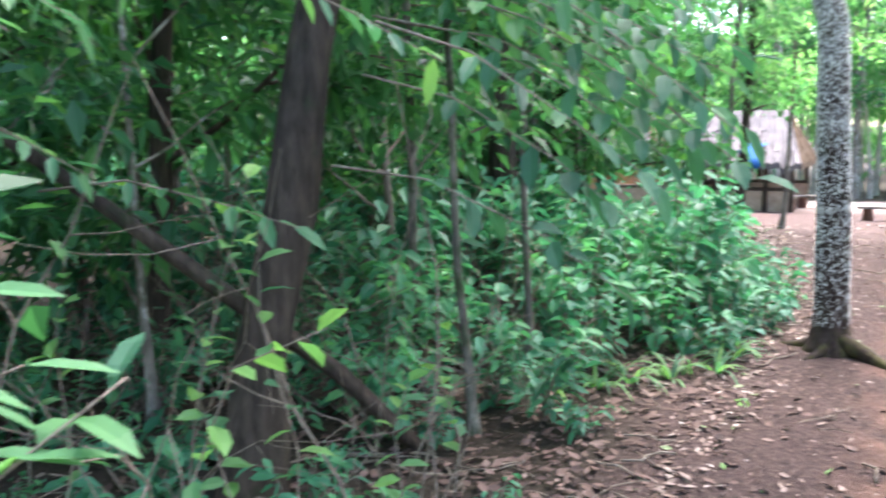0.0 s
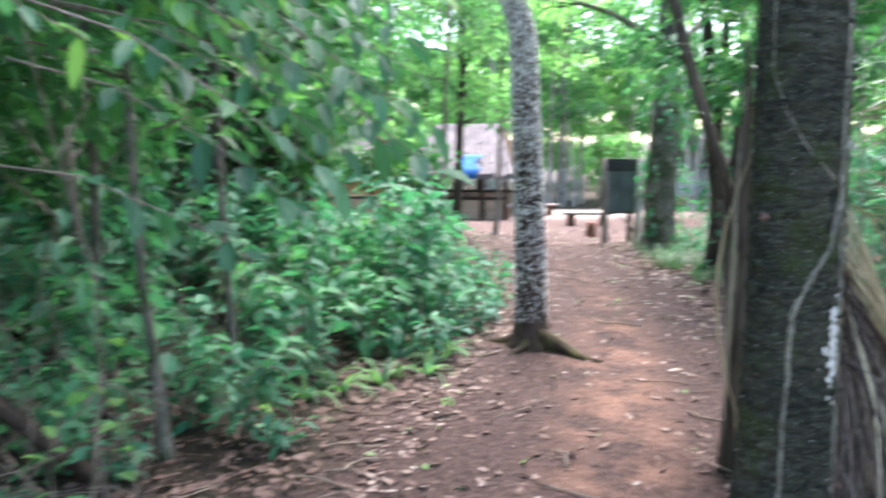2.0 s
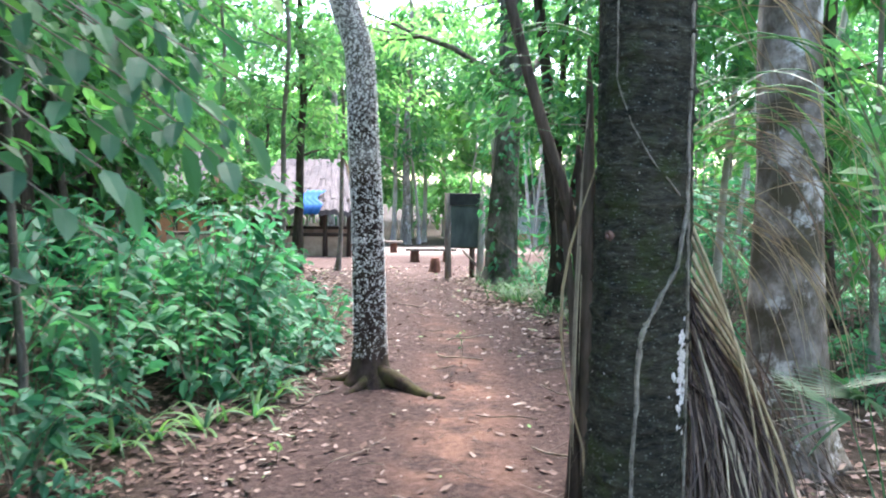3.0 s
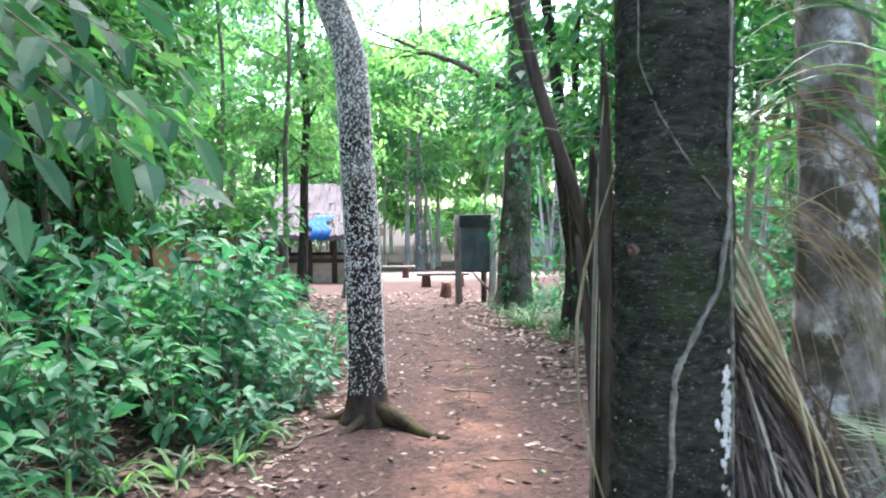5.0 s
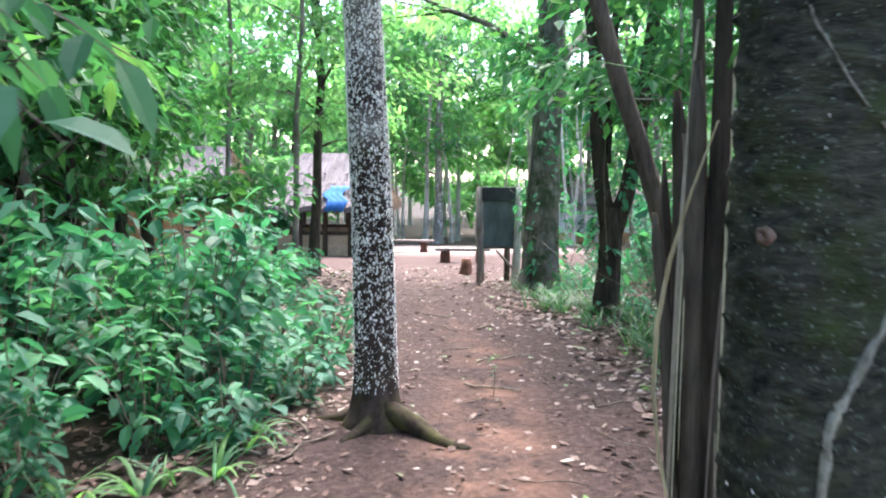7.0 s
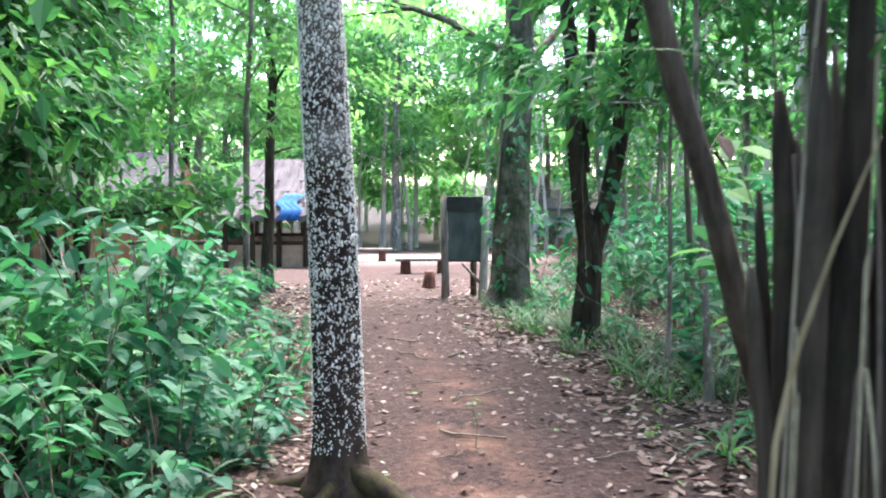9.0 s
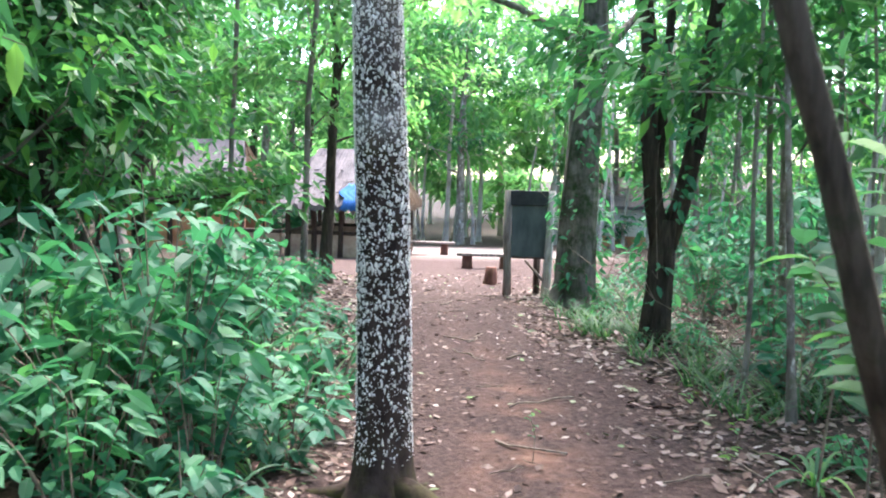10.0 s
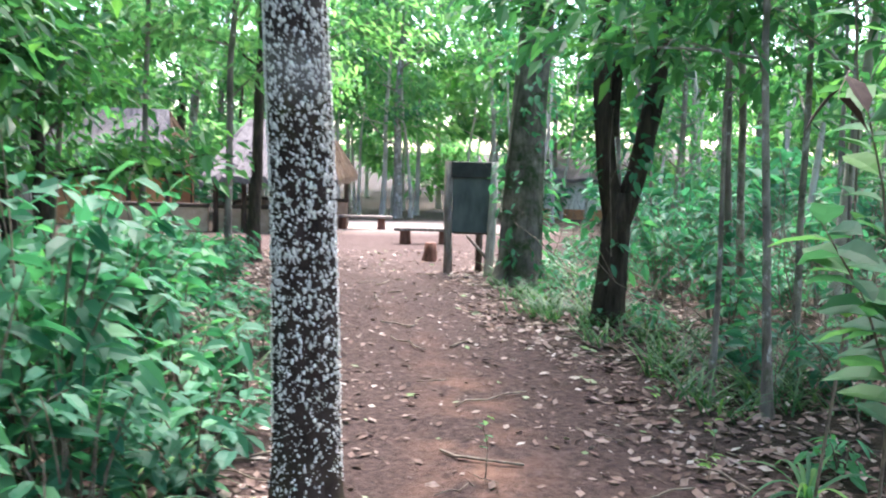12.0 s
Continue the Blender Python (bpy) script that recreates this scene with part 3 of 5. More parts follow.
def hang_curve(start, out, drop, length, n=9):
    """A blade that starts outwards and bends down under its weight."""
    p, d = Vector(start), Vector(out).normalized()
    pts = [p.copy()]
    for _ in range(n - 1):
        d = (d + Vector((0, 0, -drop))).normalized()
        p = p + d * (length / (n - 1))
        pts.append(p.copy())
    return pts


def palm_frond(V, F, T, base, out, length, arch, blade, tone, r, pairs=28):
    pts = hang_curve(base, out, arch, length, 14)
    side0 = Vector(out).cross(Vector((0, 0, 1))).normalized()
    ribbon(V, F, T, pts, 0.022, side0, tone)
    for i in range(pairs):
        k = 2.5 + 10.4 * i / pairs
        p = pts[int(k)].lerp(pts[min(int(k) + 1, 13)], k - int(k))
        d = (pts[min(int(k) + 1, 13)] - pts[int(k)]).normalized()
        for sgn in (-1, 1):
            o = (side0 * sgn * 0.9 + d * 0.7 + Vector(r.normal(0, 0.12, 3)))
            ln = blade * (0.6 + 0.5 * math.sin(math.pi * i / pairs)) * r.uniform(0.85, 1.1)
            ribbon(V, F, T, hang_curve(p, o, 0.14, ln, 5), 0.022, d, min(max(tone + r.normal(0, 0.12), 0), 1))


PALM = (3.55, 4.52)


def palm_radius(z):
    return (0.186 + 0.02 * math.exp(-max(z, 0) / 0.3)) * (1 - 0.03 * z)


def palm():
    r = np.random.default_rng(11)
    t = thing("palm_tree", placed(*PALM), "dark ringed palm trunk with moss and hanging dead fronds", "palm tree")
    sh = Shape()
    zs = np.arange(-0.08, 5.4, 0.018)
    sh.tube([(0.018 * z + 0.01 * math.sin(z * 2), 0.0, z) for z in zs], [palm_radius(z) for z in zs], 56)
    # leaf scars as broken rings, knobs and hollows between them
    for v in sh.v:
        c = Vector((0.018 * v.z + 0.01 * math.sin(v.z * 2), 0, v.z))
        q = (v - c).normalized()
        wave = v.z + 0.03 * noise.noise(q * 1.6 + Vector((0, 0, v.z * 0.7)))
        lip = max(0.0, 1 - abs((wave % 0.105) - 0.02) / 0.018)
        broken = 0.5 + 0.8 * noise.noise(Vector((q.x * 5, q.y * 5, v.z * 7)))
        d = 0.019 * lip * max(broken, 0) + 0.012 * noise.noise(Vector((q.x * 7, q.y * 7, v.z * 24))) + 0.008 * noise.noise(Vector((q.x * 3, q.y * 3, v.z * 4)))
        v += q * d
    part("trunk", sh.mesh("trunk", PALM_BARK), t)

    def climb(stops, rr):
        """A root that clings to the trunk, through stops of angle and height."""
        pts = []
        for (a0, z0), (a1, z1) in zip(stops, stops[1:]):
            for i in range(10):
                k = i / 10
                z = z0 + (z1 - z0) * k
                a = a0 + (a1 - a0) * k + 0.05 * noise.noise(Vector((z * 9, a0, 2)))
                q = palm_radius(z) + rr * 0.6
                pts.append((0.018 * z + 0.01 * math.sin(z * 2) + q * math.cos(a), q * math.sin(a), z))
        return pts
    cr = Shape()
    for stops, rr in ((((-2.24, -0.03), (-2.27, 0.5), (-2.23, 0.97), (-2.05, 1.06), (-1.45, 1.25), (-1.16, 1.47), (-1.12, 2.2), (-1.2, 3.4)), 0.0085),
                      (((-2.95, 3.2), (-2.87, 1.94), (-2.47, 1.76), (-1.9, 1.6), (-1.33, 1.5)), 0.003),
                      (((-1.1, 1.45), (-1.0, 1.0), (-0.85, 0.0)), 0.007)):
        pts = climb(stops, rr)
        cr.tube(pts, [rr * (1 + 0.5 * noise.noise(Vector((0, i * 0.83, 4)))) for i in range(len(pts))], 8, 0.7)
    part("creeper", cr.mesh("creeper", CREEPER_BARK), t, "pale woody creeper root")
    V, F, T = [], [], []
    for i in range(150):
        patch = i < 125
        a = r.normal(-1.2, 0.085) if patch else r.uniform(0, 6.28)
        z = 0.86 + 0.09 * r.normal() if patch else r.uniform(0.1, 2.8)
        q, up = Vector((math.cos(a), math.sin(a), 0)), Vector((0, 0, 1))
        c, w = Vector((0.018 * z + 0.01 * math.sin(z * 2), 0, z)) + q * (palm_radius(z) + 0.007), r.uniform(0.003, 0.011 if patch else 0.004)
        tang, b = Vector((-q.y, q.x, 0)), len(V)
        V += [c + tang * math.cos(j * 1.257) * w * r.uniform(0.7, 1.3) + up * math.sin(j * 1.257) * w * r.uniform(0.7, 2.2) - q * 0.003 for j in range(5)] + [c + q * 0.001]
        F += [(b + j, b + (j + 1) % 5, b + 5) for j in range(5)]
        T += [r.uniform(0.0, 0.5) if patch else r.uniform(0.0, 0.5)] * 6
    part("lichen", mesh_of("lichen", V, F, LICHEN, False, {"tint": T}), t, "white lichen patch", "stuff")
    q = palm_radius(1.36)
    knob = Shape()
    knob.tube([(0.024 + (q - 0.02 + k) * math.cos(-2.95), (q - 0.02 + k) * math.sin(-2.95), 1.36) for k in (0.0, 0.022, 0.028, 0.024)], [0.024, 0.021, 0.014, 0.004], 12, 0.3)
    part("scar", knob.mesh("scar", SCAR), t, "pinkish healed scar")
    # living crown
    V, F, T = [], [], []
    for i in range(13):
        a = i * 2.4
        palm_frond(V, F, T, Vector((0.09, 0, 5.25)), (math.cos(a), math.sin(a), 1.2 - 0.05 * i), 2.4, 0.09 + 0.008 * i, 0.5, 0.5, r)
    part("crown", mesh_of("crown", V, F, GRASS, False, {"tint": T}), t, "green feathered fronds", "stuff")


palm()


def dead_fronds():
    """Withered fronds that lean and hang beside the palm."""
    r = np.random.default_rng(12)
    specs = [  # foot of the hang, way out, number, length
        ((0.26, -0.06, 1.72), (0.9, -0.4, 0.75), 20, 1.5, 0.27),
        ((0.24, -0.10, 1.45), (0.9, -0.45, 0.35), 16, 1.3, 0.22),
        ((0.28, -0.02, 1.5), (0.8, -0.2, 0.1), 14, 1.2, 0.25),
        ((0.34, 0.1, 2.3), (0.7, -0.2, 0.8), 14, 1.7, 0.32),
    ]
    for j, (o, way, n, ln, drop) in enumerate(specs):
        t = thing("dead_palm_frond", placed(*PALM), "dry straw-coloured dead palm frond hanging beside the trunk", "palm frond", "dead palm fronds")
        V, F, T = [], [], []
        for _ in range(n):
            s = Vector(o) + Vector(r.normal(0, 0.06, 3))
            w = Vector(way) + Vector(r.normal(0, 0.24, 3))
            L = ln * r.uniform(0.55, 1.15)
            pts = hang_curve(s, w, drop * r.uniform(0.7, 1.5), L, 11)
            pts = [Vector((p.x, p.y, max(p.z, 0.02))) for p in pts]
            if min(p.x for p in pts) < -0.32 or min(p.y for p in pts) < -0.75:
                continue
            ribbon(V, F, T, pts, r.uniform(0.003, 0.010), w.cross(Vector((0.3, 0.2, 1))).normalized(), float(np.clip(r.normal(0.8, 0.16), 0, 1)))
        part("blades", mesh_of("blades", V, F, STRAW, False, {"tint": T}), t, kind="stuff")
    # the stiff withered skirt: straight blades that lean from the trunk to the ground
    side, fore = Vector((0.91, -0.42, 0)), Vector((-0.42, -0.91, 0))
    for j in range(3):
        t = thing("dead_palm_frond", placed(*PALM), "grey-brown withered palm frond leaning stiffly on the trunk", "palm frond", "dead palm fronds")
        V, F, T = [], [], []
        for _ in range(150):
            s = side * r.uniform(0.15, 0.22) + fore * r.uniform(-0.16, 0.05) + Vector((0, 0, r.uniform(0.75, 1.22)))
            e = side * (0.2 + 0.5 * r.random() ** 1.2) + fore * r.uniform(-0.3, 0.12) + Vector((0, 0, 0.02 + 0.25 * r.random() * (r.random() < 0.5)))
            e += Vector((r.normal(0, 0.07), r.normal(0, 0.07), abs(r.normal(0, 0.06))))
            bow = side * r.uniform(-0.03, 0.1) + Vector((0, 0, 0.06))
            pts = [s.lerp(e, k / 6) + bow * math.sin(math.pi * k / 6) for k in range(7)]
            ribbon(V, F, T, pts, r.uniform(0.003, 0.010), fore.lerp(side, r.random()).normalized(), float(np.clip(r.normal(0.3, 0.28), 0, 0.95)))
        part("blades", mesh_of("blades", V, F, STRAW, False, {"tint": T}), t, kind="stuff")
        sh = Shape()
        for k in range(3):
            s, e = side * 0.2 + Vector((0, 0, 1.42 - 0.12 * k - 0.05 * j)), side * (0.5 + 0.09 * k + 0.05 * j) + fore * (0.1 - 0.12 * j) + Vector((0, 0, 0.03))
            sh.tube([s.lerp(e, q / 7) + (side * 0.08 + Vector((0, 0, 0.05))) * math.sin(math.pi * q / 7) for q in range(8)], [0.008 - 0.0006 * q for q in range(8)], 5)
        part("stalk", sh.mesh("stalk", DRY_STALK), t, "straw-yellow stalk")
    # green arching blades over the skirt
    t = thing("palm_frond", placed(*PALM), "green arching palm frond blades over dead straw", "palm frond")
    V, F, T = [], [], []
    for _ in range(11):
        s = Vector((0.3, 0.0, 1.95)) + Vector(r.normal(0, 0.1, 3))
        w = Vector((0.75 + r.normal(0, 0.3), -0.3 + r.normal(0, 0.25), 0.9))
        ribbon(V, F, T, hang_curve(s, w, 0.26, r.uniform(0.6, 1.1), 12), 0.026, w.cross(Vector((0, 0, 1))).normalized(), r.random())
    part("blades", mesh_of("blades", V, F, GRASS, False, {"tint": T}), t, kind="stuff")
    # straw heap at the foot
    t = thing("straw_heap", placed(PALM[0] + 0.45, PALM[1] + 0.05), "heap of dry fallen palm straw at the trunk", "straw", kind="stuff")
    V, F, T = [], [], []
    for _ in range(330):
        a = r.uniform(0, 6.28)
        q = r.random() ** 0.6
        s = Vector((0.16 * math.cos(a) + r.normal(0, 0.1), 0.16 * math.sin(a) + r.normal(0, 0.1), 0.7 * r.random() + 0.1))
        w = Vector((math.cos(a) + r.normal(0, 0.5), math.sin(a) + r.normal(0, 0.5), -0.9 + r.normal(0, 0.6)))
        pts = [Vector((p.x, p.y, max(p.z, 0.015 + 0.02 * r.random()))) for p in hang_curve(s, w, 0.05, r.uniform(0.5, 1.0), 6)]
        if min(p.x for p in pts) < -0.42 or min(p.y for p in pts) < -0.5:
            continue
        ribbon(V, F, T, pts, r.uniform(0.006, 0.018), Vector((-math.sin(a), math.cos(a), 0)), float(np.clip(r.normal(0.24, 0.2), 0, 1)))
    part("blades", mesh_of("blades", V, F, STRAW, False, {"tint": T}), t, kind="stuff")


dead_fronds()


def leaning_stems():
    """The crooked leaning stem and the bundle of dead stalks past the palm."""
    t = thing("leaning_tree", placed(4.12, 5.72), "thin crooked brown stem leaning over the path", "tree")
    sh = Shape()
    pts = [(0.3, -0.1, -0.05), (0.2, -0.11, 0.3), (0.09, -0.12, 0.7), (-0.03, -0.13, 1.0), (-0.11, -0.13, 1.2), (-0.17, -0.12, 1.4), (-0.23, -0.1, 1.6), (-0.31, -0.09, 1.8), (-0.4, -0.09, 2.05), (-0.5, -0.07, 2.4), (-0.62, 0.0, 3.0), (-0.7, 0.1, 3.7), (-0.6, 0.1, 4.4)]
    sh.tube(pts, [0.046, 0.04, 0.036, 0.034, 0.033, 0.032, 0.031, 0.032, 0.03, 0.028, 0.025, 0.02, 0.014], 14, 0.4)
    part("trunk", sh.mesh("trunk", BROWN_BARK), t)
    tm = tree_meshes(33, 2.5, 0.03, 0.4, 1.3, 900, 0.15, BROWN_BARK, (0.1, 0.1), 7)
    for me, nm in zip(tm, ("limb", "foliage")):
        o = part(nm, me, t, kind="stuff" if nm == "foliage" else "")
        o.location = (-0.75, 0.0, 3.6)


def dead_palm_clump(x, y):
    """A dead young palm: a sheaf of split dark leaf stalks, with boots at its foot and straps of straw hanging from it."""
    r = np.random.default_rng(14)
    t = thing("dead_palm", placed(x, y), "dead young palm, a sheaf of dark split leaf stalks with straw", "dead palm")
    side, fore = Vector((0.8, -0.6, 0)), Vector((-0.6, -0.8, 0))
    for i in range(22):
        a = i * 2.4
        q = 0.02 + 0.085 * math.sqrt(i / 22)
        base = side * q * math.cos(a) * 1.15 + fore * q * math.sin(a) * 0.8
        h = (2.9, 2.2, 1.9, 2.6, 1.7, 2.1, 3.0, 1.5, 2.4, 1.8, 1.45, 2.7, 1.6)[i % 13] * (1 if i < 13 else 0.85)
        out = base.normalized() * (0.015 + 0.03 * r.random()) + Vector(r.normal(0, 0.02, 3))
        out.z = 0
        n = 14
        pts = [base + out * (k / n) ** 2 * h + Vector((0.008 * math.sin(k * 0.9 + i), 0.008 * math.cos(k * 0.7 + i), -0.06 + h * k / n)) for k in range(n + 1)]
        rr = r.uniform(0.013, 0.03)
        sh = Shape()
        sh.tube(pts, [rr * (1.25 - 0.5 * k / n) * (1 if k < n else 0.45) for k in range(n + 1)], 9, 0.5)
        for k, v in enumerate(sh.v):  # fibres run lengthways
            c = pts[min(k // 9, n)]
            v += (v - c) * 0.22 * noise.noise(Vector((k % 9 * 1.7, i * 3.1, v.z * 0.5)))
        part("leaf_stalk", sh.mesh("leaf_stalk", BROWN_BARK if i % 3 else DARK_BARK), t)
    boots = Shape()
    for i in range(8):
        a = 2.0 + i * 0.8
        d = side * math.cos(a) + fore * math.sin(a)
        h = r.uniform(0.3, 0.62)
        boots.tube([d * (0.1 + 0.05 * k / 5) + Vector((0, 0, -0.04 + h * k / 5)) for k in range(6)], [0.06, 0.055, 0.045, 0.034, 0.022, 0.006], 7, 0.6)
    part("boots", boots.mesh("boots", DARK_BARK), t, "dark broken leaf bases")
    V, F, T = [], [], []
    for i in range(20):
        a = r.uniform(0, 6.28)
        s = (side * math.cos(a) + fore * abs(math.sin(a)) * 0.9) * r.uniform(0.1, 0.15) + Vector((0, 0, r.uniform(1.1, 2.0)))
        w = (s.x * 0.4 + r.normal(0, 0.08), s.y * 0.4 + r.normal(0, 0.08), -0.8)
        pts = [Vector((p.x, p.y, max(p.z, 0.02))) for p in hang_curve(s, w, 0.25, s.z * r.uniform(0.5, 1.0), 10)]
        ribbon(V, F, T, pts, r.uniform(0.003, 0.008), side, float(np.clip(r.normal(0.65, 0.25), 0, 1)))
    part("straps", mesh_of("straps", V, F, STRAW, False, {"tint": T}), t, "hanging straw straps", "stuff")
    sh = Shape()
    tip, foot = Vector((3.62 - x, 4.90 - y, 1.63)), Vector((3.66 - x, 5.0 - y, 0.02))
    sh.tube([tip.lerp(foot, k / 9) + (Vector((-0.09, 0.1, 0))) * math.sin(math.pi * min(1, 1.25 * k / 9)) for k in range(10)], [0.002, 0.004, 0.006, 0.0065, 0.006, 0.0055, 0.005, 0.005, 0.004, 0.004], 6, 0.5)
    part("strap", sh.mesh("strap", DRY_STALK), t, "bleached pale strap")
    V, F, T = [], [], []
    for i in range(30):
        a = r.uniform(0, 6.28)
        ribbon(V, F, T, hang_curve((0.1 * math.cos(a), 0.1 * math.sin(a), r.uniform(1.7, 2.6)), (math.cos(a) + r.normal(0, 0.3), math.sin(a), 0.7), 0.16, r.uniform(0.4, 0.8), 8), 0.012, Vector((-math.sin(a), math.cos(a), 0)), float(r.uniform(0.2, 0.7)))
    part("leaflets", mesh_of("leaflets", V, F, GRASS, False, {"tint": T}), t, "thin green leaflets", "stuff")


leaning_stems()
dead_palm_clump(3.85, 5.14)


def fallen_stalks():
    for i, (a, b, rr) in enumerate((((3.85, 4.35), (4.75, 3.95), 0.03), ((4.0, 4.5), (4.95, 4.35), 0.022), ((3.75, 4.2), (4.3, 3.75), 0.018))):
        pts = []
        for k in range(8):
            x, y = a[0] + (b[0] - a[0]) * k / 7, a[1] + (b[1] - a[1]) * k / 7 + 0.03 * math.sin(k * 1.3 + i)
            pts.append((x, y, lie(x, y) + rr + 0.1 * (1 - k / 7) ** 2))
        ob = new("fallen_stalk", Shape().tube(pts, [rr * (1 - 0.06 * k) for k in range(8)], 8, 0.4).mesh("fallen_stalk", TWIG))
        tagged(ob, "pale dry palm stalk fallen on the ground", "palm stalk", "fallen stalks")


fallen_stalks()
stick = [(x, 7.94 - 0.93 * (x - 1.3) / 0.96 + 0.03 * math.sin(x * 9), lie(x, 7.94 - 0.93 * (x - 1.3) / 0.96) + 0.05 - 0.03 * (x - 1.3)) for x in np.linspace(1.3, 2.3, 9)]
tagged(new("fallen_branch", Shape().tube(stick, [0.012, 0.013, 0.014, 0.015, 0.015, 0.016, 0.016, 0.015, 0.012], 7, 0.4).mesh("fallen_branch", TWIG)), "pale dry branch fallen at the foot of the bank", "branch")


def trunk_creeper(t, radius, low, high, n, seed, lean=0.0):
    """Small climbing leaves that sit about a trunk."""
    r = np.random.default_rng(seed)
    a = r.uniform(0, 6.28, n)
    z = low + (high - low) * r.random(n)
    clump = np.array([0.5 + noise.noise(Vector((math.cos(q) * 1.5, math.sin(q) * 1.5, h * 2.2 + seed))) for q, h in zip(a, z)])
    q = radius + 0.28 * r.random(n) ** 2 * np.clip(clump, 0.1, 1.2)
    P = np.stack([q * np.cos(a) + lean * z, q * np.sin(a), z], 1)
    D = np.stack([np.cos(a), np.sin(a), r.normal(-0.2, 0.5, n)], 1) + r.normal(0, 0.5, (n, 3))
    L = 0.07 + 0.09 * r.random(n)
    keep = clump > 0.42
    part("climbing_leaves", leaf_mesh("climbing_leaves", P[keep], D[keep], L[keep], L[keep] * 0.5, LEAF_SHRUB, True, 0.3, np.clip(r.normal(0.5, 0.2, int(keep.sum())), 0, 1), 0.4, r), t, "small green climbing leaves", "stuff")


def lone_trees():
    # pale mottled trunk behind the palm
    plant_tree("tree", placed(5.25, 5.35), tree_meshes(41, 9, 0.205, 4.0, 2.6, 2600, 0.17, MOTTLED_BARK, (0.1, 0.2), 9), "pale mottled trunk with moss beside the palm")
    # stout tree by the board
    stout = plant_tree("tree", placed(7.94, 13.6), tree_meshes(42, 11, 0.235, 2.6, 2.6, 2600, 0.17, MOSSY_BARK, (0.25, 0.2), 16, leafmat=LEAF_BACKLIT), "stout grey forest tree beside the wooden board")
    trunk_creeper(stout, 0.24, 0.1, 3.0, 900, 46)
    # forked tree
    t = thing("tree", placed(7.36, 11.1), "dark tree forking in two, hung with leafy creepers", "tree")
    sh = Shape()
    sh.tube([(-0.03, 0, -0.05), (-0.03, 0, 0.1), (0, 0, 0.5), (0.03, 0, 0.9), (0.05, 0, 1.15)], [0.19, 0.15, 0.125, 0.12, 0.125], 14, 0.3)
    sh.tube([(0.03, 0, 0.85), (-0.06, 0.05, 1.3), (-0.14, 0.06, 1.9), (-0.16, 0.1, 2.8), (-0.3, 0.2, 4.2), (-0.4, 0.2, 6.0)], [0.1, 0.085, 0.078, 0.07, 0.06, 0.03], 12, 0.3)
    sh.tube([(0.05, 0, 0.9), (0.17, -0.05, 1.3), (0.30, -0.06, 1.9), (0.42, -0.05, 2.8), (0.6, -0.1, 4.2), (0.7, -0.1, 6.0)], [0.105, 0.09, 0.085, 0.075, 0.06, 0.03], 12, 0.3)
    part("trunk", sh.mesh("trunk", DARK_BARK), t)
    tm = tree_meshes(43, 5.5, 0.05, 0.3, 1.3, 3000, 0.15, DARK_BARK, (0.2, 0.1), 12)
    for me, nm in zip(tm, ("limb", "foliage")):
        o = part(nm, me, t, kind="stuff" if nm == "foliage" else "")
        o.location = (0.05, 0.1, 1.7)
    trunk_creeper(t, 0.15, 0.0, 2.8, 600, 47, 0.04)
    # saplings at the left border of the path
    for x, y, h, rr, ln, seed in ((1.28, 7.02, 6.0, 0.03, (0.05, 0.5), 51), (0.92, 6.12, 5.5, 0.03, (-0.1, 0.5), 52), (0.62, 7.1, 6.0, 0.04, (-0.1, 0.4), 53)):
        plant_tree("sapling", placed(x, y), tree_meshes(seed, h, rr, 1.5, 1.1, 900, 0.14, MOSSY_BARK, ln, 10), "slender mottled sapling at the path's border", "border saplings")
    # dark leaning trunk
    plant_tree("tree", placed(-0.06, 5.2), tree_meshes(54, 8, 0.135, 2.6, 2.0, 1800, 0.16, DARK_BARK, (1.1, 0.9), 9), "dark rough trunk leaning among the undergrowth")
    # saplings right of the path
    for x, y, h, rr, ln, seed in ((6.7, 8.55, 6.0, 0.027, (-0.3, 0.4), 55), (6.72, 9.05, 5.0, 0.02, (0.1, 0.4), 56), (7.6, 8.85, 5.0, 0.016, (-0.2, 0.2), 57), (8.1, 9.8, 6.5, 0.03, (0.2, 0.2), 58), (8.9, 11.2, 7, 0.042, (0.1, 0.3), 59)):
        plant_tree("sapling", placed(x, y), tree_meshes(seed, h, rr, 1.7, 1.3, 1300, 0.14, PALE_BARK, ln, 11), "thin pale sapling among low undergrowth", "path saplings")
    # thin poles before the hut
    for x, y, h, rr, seed in ((4.9, 15.2, 7, 0.05, 60), (5.6, 16.9, 7, 0.09, 61), (6.55, 17.5, 7, 0.05, 62)):
        plant_tree("tree", placed(x, y), tree_meshes(seed, h, rr, 2.0, 1.6, 2300, 0.15, GREY_BARK if seed != 61 else DARK_BARK, (0.1, 0.2), 12, leafmat=LEAF_BACKLIT), "slender tree standing before the thatched hut", "trees before the hut")
    # fallen dark log
    t = Shape()
    t.tube([(-1.6, 5.0, 1.95), (-1.15, 5.25, 1.72), (-0.7, 5.3, 1.38), (-0.2, 5.36, 0.98), (0.3, 5.6, 0.5), (0.7, 5.8, lie(0.7, 5.8))], [0.03, 0.036, 0.04, 0.045, 0.045, 0.04], 10, 0.5)
    tagged(new("fallen_log", t.mesh("fallen_log", DARK_BARK)), "dark rotten fallen log leaning against a trunk", "log")


lone_trees()


